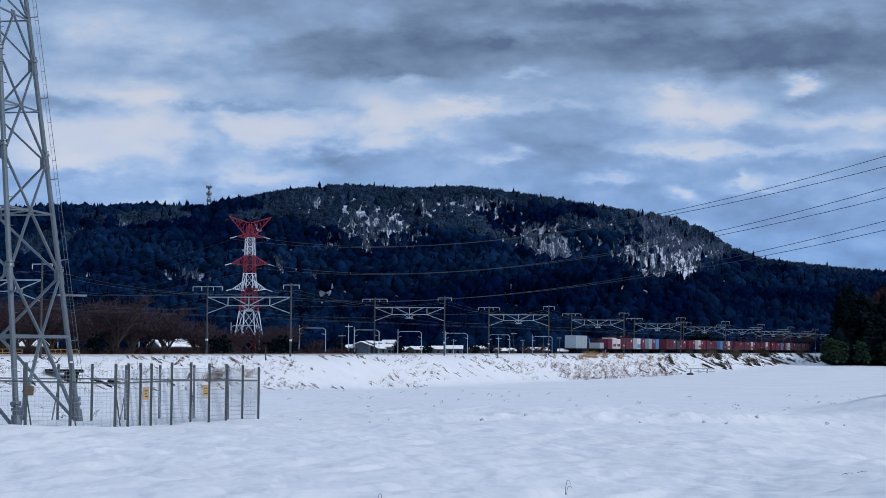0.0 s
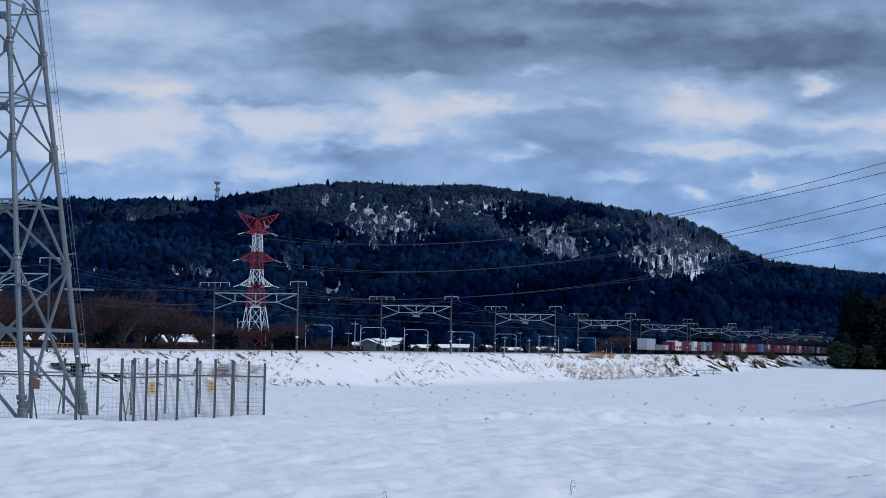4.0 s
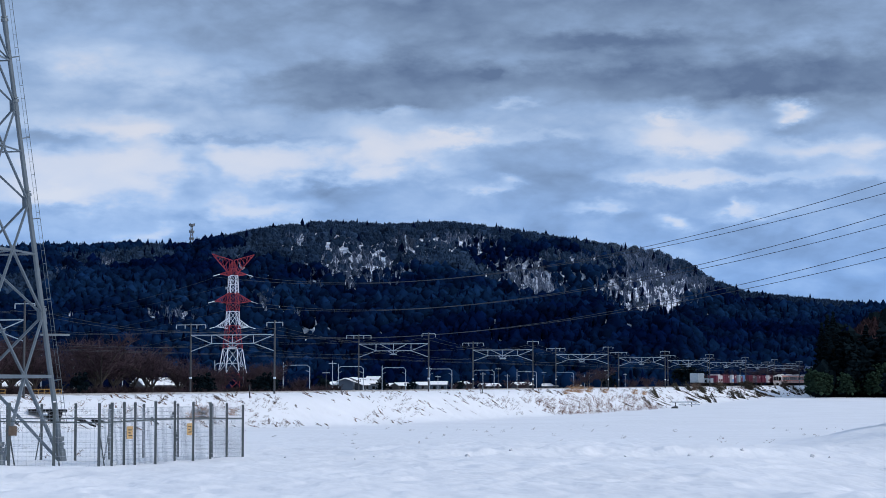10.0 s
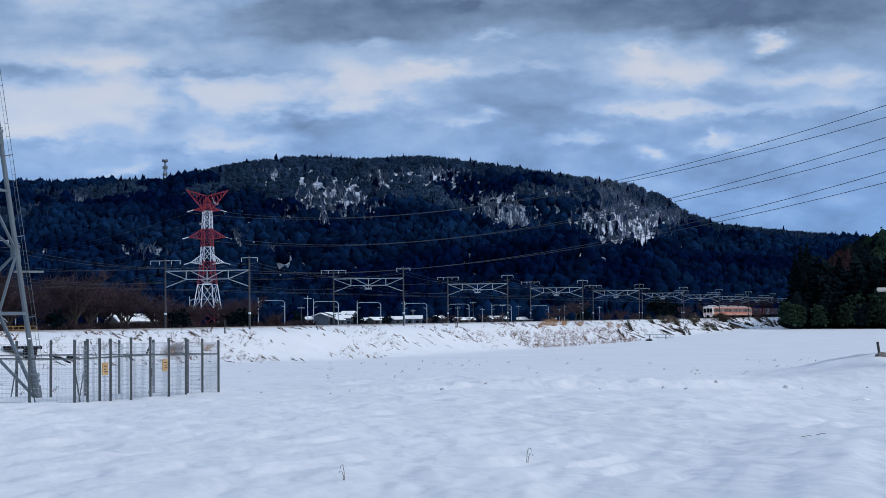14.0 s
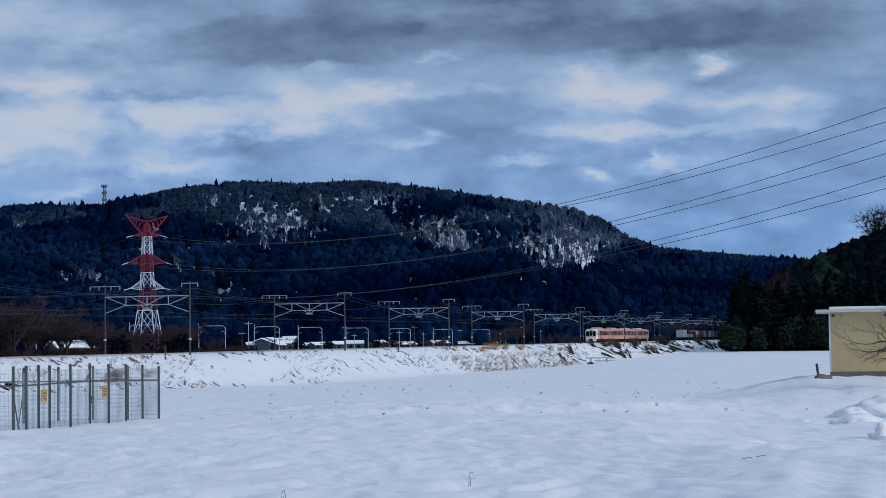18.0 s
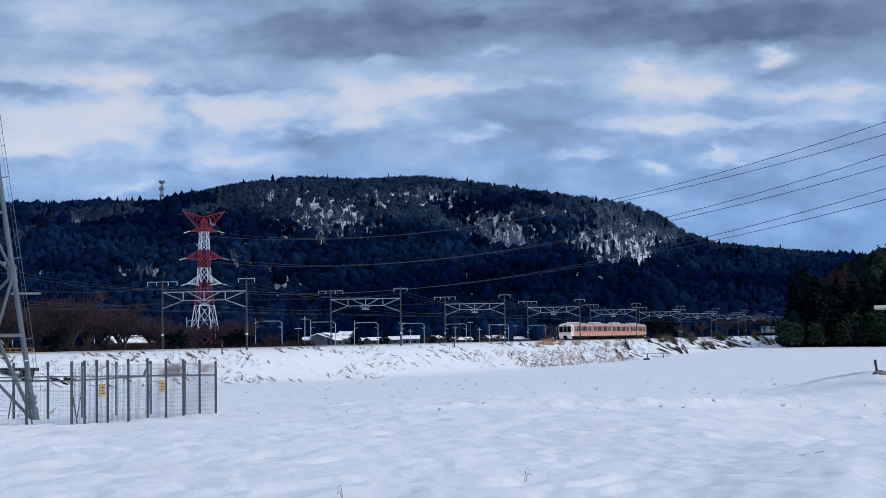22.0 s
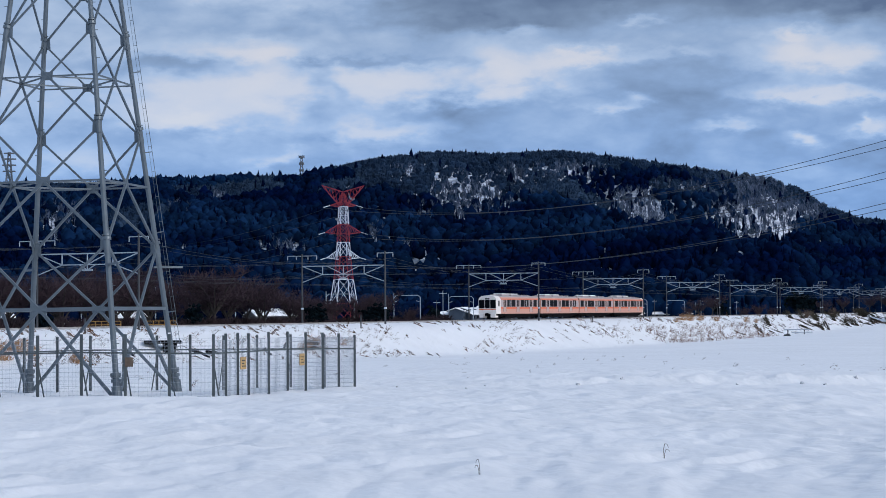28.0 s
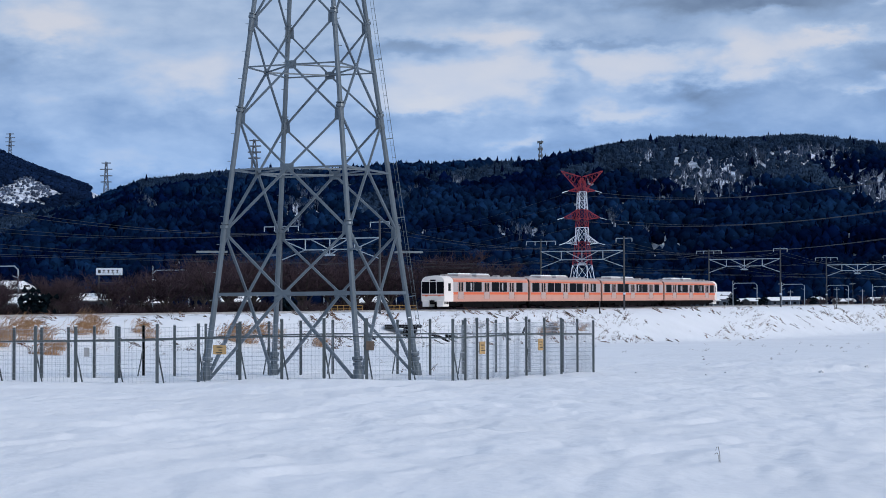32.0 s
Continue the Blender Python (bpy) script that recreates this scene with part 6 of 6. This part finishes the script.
portal = None
for q in (172, 206, 240, 272, 300, 338, 372, 404, 433, 469, 507, 551, 596, 642):
    g = build_portal(q, portal)
    portal = portal or g
for k, (q, p, h) in enumerate(((390, 135, 6.5), (420, 132, 5.5), (452, 138, 7.0), (440, 150, 5.0), (486, 140, 6.5), (500, 150, 5.5), (520, 145, 6.5), (540, 138, 5.6), (575, 140, 7.5), (610, 142, 6.5), (330, 135, 5.2), (316, 128, 6.8), (190, 140, 6.5), (225, 150, 7.0))):
    v = rail(q, p)
    t = thing("utility_pole", Matrix.Translation((v.x, v.y, ground(v.x, v.y))), "thin grey utility pole with a short arm", "pole", "utility poles beyond the railway")
    bar_part("shaft", (0, 0, -0.2), (0, 0, h), 0.15, M_TRUSS if k % 2 else M_POLE, t, sides=8, taper=0.7)
    bar_part("arm", (-0.7, 0, h - 0.5), (0.7, 0, h - 0.5), 0.1, M_TRUSS, t)


# ---- railway bed ----
M_RAIL = material("snow_dusted_rail", (0.34, 0.33, 0.33), 0.6, 0.2, vary=0.3, scale=1.0)


def build_track():
    ob = thing("railway_track", pose(0, 0, 0), "double railway track on a snowy bed", "track", kind="structure")
    for p in (P_NEAR, P_FAR):
        for off in (-0.53, 0.53):
            a, b = rail(20, p + off, railtop(20) - 0.13), rail(900, p + off, railtop(900) - 0.13)
            bar_part("rail", a, b, 0.07, M_RAIL, ob, h=0.15)
        bm = bmesh.new()
        verts = [rail(q, p + o, crest(q) + dz) for q in (20, 900) for o, dz in ((-2.0, 0.0), (-1.3, 0.1), (1.3, 0.1), (2.0, 0.0))]
        vs = [bm.verts.new(v) for v in verts]
        for i in range(3):
            bm.faces.new((vs[i], vs[i + 4], vs[i + 5], vs[i + 1]))
        part("ballast", bm, M_BALLAST, ob)


M_BALLAST = material("snowy_ballast", (0.45, 0.45, 0.46), 0.95, vary=0.2, scale=3, second=(0.76, 0.78, 0.82), mixscale=0.9)
build_track()

for q, p, h in ((206, 94.2, 1.5), (146, 94.5, 1.3), (300, 94.4, 1.0), (545, 95, 1.5), (600, 95, 1.5)):
    v = rail(q, p)
    t = thing("marker_post", Matrix.Translation((v.x, v.y, ground(v.x, v.y))), "short dark post at the edge of the embankment", "post", "posts along the embankment")
    bar_part("shaft", (0, 0, -0.3), (0, 0, h), 0.16, M_POLE, t, sides=8)
    bar_part("cap", (0, 0, h), (0, 0, h + 0.08), 0.2, M_POLE, t, sides=8)

M_OCHRE = material("ochre_paint", (0.30, 0.17, 0.05), 0.6, vary=0.15)
for az0, az1, r in ((-7.65, -6.7, 205), (-5.9, -5.05, 203)):
    a, b = polar(az0, r), polar(az1, r)
    t = thing("handrail", pose(0, 0, 0), "ochre painted handrail in the snow by the track", "handrail", "ochre handrails by the track")
    z = 1.15
    for k in range(6):
        c = a.lerp(b, k / 5)
        bar_part("upright", (c.x, c.y, z - 0.2), (c.x, c.y, z + 1.0), 0.07, M_OCHRE, t)
    for h in (0.62, 1.0):
        bar_part("rail", (a.x, a.y, z + h), (b.x, b.y, z + h), 0.07, M_OCHRE, t)




# ---- dead growth on the embankment and the field ----
def blades(rng, n, h, lean, w, spread):
    """Thin arching stems from one root, each two tapering pieces."""
    vs, fs = [], []
    for k in range(n):
        a = rng.uniform(0, 6.283)
        root = Vector((rng.gauss(0, spread), rng.gauss(0, spread * 0.7), -0.05))
        d = Vector((math.cos(a) * 0.35 + lean, math.sin(a) * 0.3 - 0.5 * lean, 1 - 0.5 * min(lean, 1.2))).normalized()
        n1 = h * rng.uniform(0.4, 0.7)
        mid = root + d * n1
        tip = mid + (d + Vector((lean * 1.6 + rng.uniform(-0.5, 0.5), rng.uniform(-0.5, 0.5), -0.7 * rng.random()))).normalized() * n1 * 0.75
        for p, q, wa in ((root, mid, w), (mid, tip, w * 0.8)):
            s = (q - p).cross(Vector((0.2, 1, 0.1))).normalized() * wa
            t = (q - p).cross(s).normalized() * wa
            i = len(vs)
            vs += [p + s, p - s, p + t, q]
            fs += [(i, i + 1, i + 3), (i + 1, i + 2, i + 3), (i + 2, i, i + 3)]
    return vs, fs


def bent_bundle(rng, n, h, w, spread):
    """Stalks pressed over by the snow, all leaning up and to one side of their root."""
    vs, fs = [], []
    side = rng.gauss(0, 0.45)
    for k in range(n):
        root = Vector((rng.gauss(0, spread), rng.gauss(0, spread), -0.06))
        d = Vector((-0.78 + side + rng.uniform(-0.16, 0.16), 0.33 + rng.uniform(-0.15, 0.15), 0.58 + rng.uniform(-0.15, 0.15))).normalized()
        n1 = h * rng.uniform(0.35, 0.6)
        mid = root + d * n1
        tip = mid + (d + Vector((rng.uniform(-0.25, 0.1), 0, rng.uniform(-0.5, 0.1)))).normalized() * n1 * 0.9
        for p, q, wa in ((root, mid, w), (mid, tip, w * 0.85)):
            s = (q - p).cross(Vector((0.2, 1, 0.1))).normalized() * wa
            t = (q - p).cross(s).normalized() * wa
            i = len(vs)
            vs += [p + s, p - s, p + t, q]
            fs += [(i, i + 1, i + 3), (i + 1, i + 2, i + 3), (i + 2, i, i + 3)]
    return vs, fs


def tuft(seed, n, h, lean, w, spread, mat, name, label, group):
    rng = random.Random(seed)
    ob = thing(name, pose(0, 0, 0), label, "grass" if "grass" in name else "weed", group)
    vs, fs = bent_bundle(rng, n, h, w, spread) if lean > 1 else blades(rng, n, h, lean, w, spread)
    mesh_object("stem_clump", vs, fs, mat, ob)
    return ob


M_STEM = material("bleached_stem", (0.17, 0.15, 0.14), 0.95, vary=0.3, scale=8, spec=0.1)
M_SHRUB = material("dark_dead_weed", (0.045, 0.040, 0.030), 0.95, vary=0.3, scale=2, island=0.5, spec=0.1)
M_REED = material("red_straw", (0.16, 0.088, 0.062), 0.95, vary=0.3, scale=2, island=0.4, spec=0.1)


def scatter_bank():
    rng = random.Random(61)
    straw = [tuft(90 + k, 110, 1.1, 0.35, 0.016, 0.3, M_STRAW, "grass_tuft", "dry straw-coloured grass tuft on the snowy embankment", "dry grass tufts on the embankment") for k in range(3)]
    used = set()
    spots = [(rail(p / math.tan(radians(25.15 - az)), p), s) for az, p, s in ((-16.9, 91, 1.7), (-17.3, 90, 1.7), (-16.4, 89.5, 1.4), (-15.1, 92.5, 1.5), (-14.8, 91, 1.4), (-15.3, 91, 1.3), (-13.5, 91, 1.2), (-13.2, 89.5, 1.0), (-9.8, 90, 1.4), (-9.4, 89, 1.1), (-8.1, 87, 0.9), (-16.3, 85.2, 1.2), (-16.1, 85, 1.0), (-8.0, 86, 0.9), (-18.0, 89, 1.7), (-17.7, 88.5, 1.6), (-10.6, 88.6, 1.7), (-10.2, 88, 1.5), (-10.9, 89, 1.3), (-18.2, 90, 1.6), (-18.8, 91, 1.8), (-19.3, 90, 1.5), (-0.9, 89, 1.5), (-1.2, 88.5, 1.1), (-15.9, 87, 0.9), (0.0, 89.5, 0.9),
                                                                             (10.4, 94.3, 1.5), (10.6, 94, 1.6), (10.9, 94, 1.3), (11.4, 93.5, 1.2), (10.2, 93.5, 1.1), (12.3, 92.6, 1.2), (12.6, 92, 1.0))]
    for i, (v, s) in enumerate(spots):
        k = i % 3
        put(straw[k], v.x, v.y, s, rng.uniform(-30, 30), None, k not in used)
        used.add(k)
    # dark shrubs bent under the snow further along
    shrubs = [tuft(120 + k, 40, 2.3, 1.1, 0.05, 0.24, M_SHRUB, "weed_clump", "dark dead weeds bent down by snow", "dead weeds on the embankment") for k in range(3)]
    used = set()
    for i in range(80):
        q, p = (rng.uniform(455, 660), rng.uniform(85, 95)) if i < 62 else (rng.uniform(380, 470), rng.uniform(86, 92))
        v = rail(q, p)
        k = i % 3
        put(shrubs[k], v.x, v.y, rng.uniform(0.6, 1.4), rng.uniform(-25, 25), None, k not in used)
        used.add(k)
    # olive brown bushes at the far end of the slope
    bushes = [tuft(150 + k, 150, 2.3, 0.25, 0.03, 0.55, (M_WEED, M_SHRUB)[k], "weed_bush", "olive brown dead bush on the snowy embankment", "dead weeds on the embankment") for k in range(2)]
    for i, (q, p, s) in enumerate(((478, 93.5, 1.0), (516, 93, 1.0), (520, 94, 1.2), (560, 92.5, 1.5), (563, 93, 1.3), (486, 92, 0.9), (640, 94, 1.4), (180, 88.6, 0.62), (181.5, 89.0, 0.5))):
        v = rail(q, p)
        put(bushes[i % 2], v.x, v.y, s, 50 * i, None, i < 2)
    # countless small stalks
    va, fa, vc, fc = [], [], [], []
    for k in range(420):
        v = rail(rng.uniform(312, 402), 84 + 7.5 * rng.random())
        vs, fs = blades(rng, rng.randrange(4, 9), rng.uniform(0.5, 1.15), 0.25, 0.018, 0.16)
        z, b = ground(v.x, v.y), len(vc)
        vc += [(x + v.x, y + v.y, zz + z) for x, y, zz in vs]
        fc += [tuple(i + b for i in f) for f in fs]
    for k in range(2340):
        if k < 1000:
            q, p = 95 + 560 * rng.random() ** 1.15, 84.5 + 11.5 * rng.random() ** 0.9
            if noise.noise(Vector((q * 0.06, p * 0.25, 1))) < -0.1:
                continue
            v = rail(q, p)
            big = rng.random() ** 2
            vs, fs = bent_bundle(rng, rng.randrange(5, 14), 0.5 + 1.1 * big, 0.03, 0.04 + 0.09 * big)
        elif k < 2200:
            # upright wisps in loose colonies
            e = random.Random(k % 34)
            q, p = 110 + 470 * e.random() ** 1.2 + rng.gauss(0, 4), 85.5 + 9 * e.random() + rng.gauss(0, 1.2)
            v = rail(q, p)
            vs, fs = blades(rng, rng.randrange(2, 7), rng.uniform(0.25, 0.8), rng.uniform(0.1, 0.7), 0.014, 0.12)
        else:
            v = polar(rng.uniform(-18, 22), rng.uniform(75, 230))
            vs, fs = blades(rng, rng.randrange(2, 6), rng.uniform(0.15, 0.4), 0.5, 0.012, 0.08)
        z = ground(v.x, v.y)
        vv, ff = (va, fa) if rng.random() < 0.62 else (vc, fc)
        b = len(vv)
        vv += [(x + v.x, y + v.y, zz + z) for x, y, zz in vs]
        ff += [tuple(i + b for i in f) for f in fs]
    tagged(mesh_object("dead_stalks", va, fa, M_WEED), "dead brown stalks poking through the snow", "weeds", kind="stuff")
    tagged(mesh_object("straw_stalks", vc, fc, M_REED), "reddish straw stalks poking through the snow", "weeds", kind="stuff")
    # bent stems close by
    for i, (x, y, h, turn) in enumerate(((5.58, 32.4, 0.25, 20), (2.07, 28.2, 0.23, 120), (11.2, 34.2, 0.16, 10), (11.55, 34.4, 0.19, 20))):
        t = thing("bent_weed", pose(0, 0, 0), "thin bent weed stem standing in smooth snow", "weed", "bent stems in the near snow")
        bm = bmesh.new()
        for s, off in ((1.0, 0.0), (0.6, 0.025)):
            line = [(off, 0, -0.05), (off + 0.04 * h, 0, 0.55 * h * s), (off + 0.16 * h, 0.02 * h, h * s), (off + 0.36 * h, 0.03 * h, 0.97 * h * s), (off + 0.46 * h, 0.03 * h, 0.72 * h * s)]
            for j, (p, q) in enumerate(zip(line, line[1:])):
                beam(bm, p, q, 0.012 - 0.002 * j, sides=5, taper=0.85)
        part("stem", bm, M_STEM, t)
        t.matrix_basis = Matrix.Translation((x, y, ground(x, y) + relief(x, y, math.hypot(x, y)) + (0.02 if h < 0.2 else 0))) @ pose(0, 0, 0, 0, 0, turn) @ pose(0, 0, 0, 0, 78 if h < 0.2 else 0, 0)


scatter_bank()


# ---- culvert mouth and broken bough on the slope behind the fence ----
def bank_oddments():
    v = rail(151.5, 89.6)
    z = ground(v.x, v.y)
    ob = thing("culvert", Matrix.Translation((v.x, v.y, z)) @ pose(0, 0, 0, 0, 0, 8), "dark culvert slab under overhanging snow on the embankment", "culvert")
    bm = bmesh.new()
    box(bm, -1.7, 1.7, -1.2, 1.4, 0.74, 1.05, bevel=0.08)
    for u in bm.verts:
        u.co.z += 0.14 * noise.noise(u.co * 1.7) - 0.12 * abs(u.co.x)
    part("slab", bm, M_UNDER, ob)
    # The mouth is a solid black block, added for the opening's shade.
    bm = bmesh.new()
    box(bm, 0.0, 1.2, -1.0, 1.0, -0.9, 0.8, bevel=0.12)
    for u in bm.verts:
        u.co.x += 0.2 * u.co.z
    part("mouth", bm, M_UNDER, ob)
    for k, (q, p, n, turn) in enumerate(((154.2, 87.2, 2.6, 35), (157, 87.4, 1.3, 10), (169, 87.6, 1.2, 40), (182, 88.6, 1.8, 25), (184, 89.4, 1.2, 70), (126, 90.0, 1.6, 30), (143, 88.0, 1.4, 60), (176, 89.2, 1.0, 100))):
        v = rail(q, p)
        rng = random.Random(40 + k)
        t = thing("fallen_bough", Matrix.Translation((v.x, v.y, ground(v.x, v.y) + 0.3)) @ pose(0, 0, 0, 0, 14, -turn), "dark fallen bough lying on the snowy slope", "branch", "fallen boughs on the slope")
        bm = bmesh.new()
        a = Vector((-n / 2, 0, 0.1))
        for j in range(5):
            b = a + Vector((n / 5, rng.uniform(-0.08, 0.08), rng.uniform(-0.12, 0.1)))
            beam(bm, a, b, 0.34 - 0.035 * j, sides=7, taper=0.9)
            if j % 2:
                beam(bm, b, b + Vector((rng.uniform(-0.2, 0.3), rng.uniform(-0.3, 0.3), rng.uniform(0.2, 0.5))), 0.07, sides=5, taper=0.3)
            a = b
        part("bark", bm, M_UNDER, t)
    # long guard pipe at the foot of the bank
    v = polar(13.45, 425)
    w = polar(14.2, 427)
    t = thing("guard_pipe", pose(0, 0, 0), "pale guard pipe on low supports at the bank's foot", "pipe")
    za = ground(v.x, v.y)
    bar_part("pipe", (v.x, v.y, za + 0.75), (w.x, w.y, za + 0.8), 0.28, M_TRUSS, t, sides=8)
    bar_part("lower_pipe", (v.x + 1.5, v.y - 1, za + 0.15), (w.x + 0.5, w.y - 1, za + 0.2), 0.22, M_TRUSS, t, sides=8)
    for u in (0.15, 0.8):
        c = v.lerp(w, u)
        bar_part("support", (c.x, c.y, za - 0.3), (c.x, c.y, za + 0.75), 0.2, M_DARK, t)
    v = polar(13.55, 408)
    bm = bmesh.new()
    bmesh.ops.create_icosphere(bm, subdivisions=2, radius=0.8)
    for u in bm.verts:
        u.co *= 1 + 0.3 * noise.noise(u.co * 2)
        u.co.z *= 0.5
    tagged(part("rubble_heap", bm, M_DARK, None, "", Matrix.Translation((v.x, v.y, ground(v.x, v.y) + 0.1))), "dark heap of rubble in the snow", "rubble")


bank_oddments()


def snow_clods():
    rng = random.Random(17)
    first = None
    for k in range(13):
        x = 1.9 + 27 * (k + rng.uniform(-0.9, 0.9)) / 12
        y = 67.3 + 0.15 * x + rng.uniform(-0.9, 0.9)
        z = ground(x, y) + relief(x, y, math.hypot(x, y))
        m = Matrix.Translation((x, y, z)) @ pose(0, 0, 0, 0, 0, rng.uniform(0, 360)) @ Matrix.Scale(rng.uniform(0.2, 0.62) ** 1.2, 4)
        if first:
            copy_thing(first, m).matrix_basis = m
            continue
        bm = bmesh.new()
        bmesh.ops.create_icosphere(bm, subdivisions=2, radius=0.17)
        for v in bm.verts:
            v.co *= 1 + 0.5 * noise.noise(v.co * 9)
            v.co.z *= 1.1
        first = tagged(part("snow_clod", bm, M_CLOD, None, "", m), "small frozen clod of snow, its shade put into the grey colour", "clod", "clods along the snowy path")


# Clod snow greyer than the field: the clods' shaded sides put into colour.
M_CLOD = material("shaded_clod_snow", (0.48, 0.50, 0.54), 0.9, vary=0.3, scale=6)
snow_clods()


# ---- what moves ----
def on_line(q, p, back):
    """A train's pose with its x axis along the line; back: x runs towards growing q."""
    z = railtop(q)
    slope = math.degrees(math.atan(0.002))
    return Matrix.Translation(rail(q, p, z)) @ pose(0, 0, 0, 0, -slope, LINE_TURN)


def motions():
    walk(train, [(t, on_line(566.0 - 3.3 - 22.65 * (t - 15), P_NEAR, True)) for t in (0, 8, 16, 24, 32)])
    walk(freight, [(t, on_line(q, P_FAR, True)) for t, q in ((0, 386), (6, 477.5), (12, 573), (18, 674), (25, 797), (32, 922))])
    walk(backdrop, [(0, pose(0, 0, 0)), (16, pose(0, 0, 0, 0.25, 0, -0.45)), (32, pose(0, 0, 0, 0.5, 0, -0.95))])


motions()
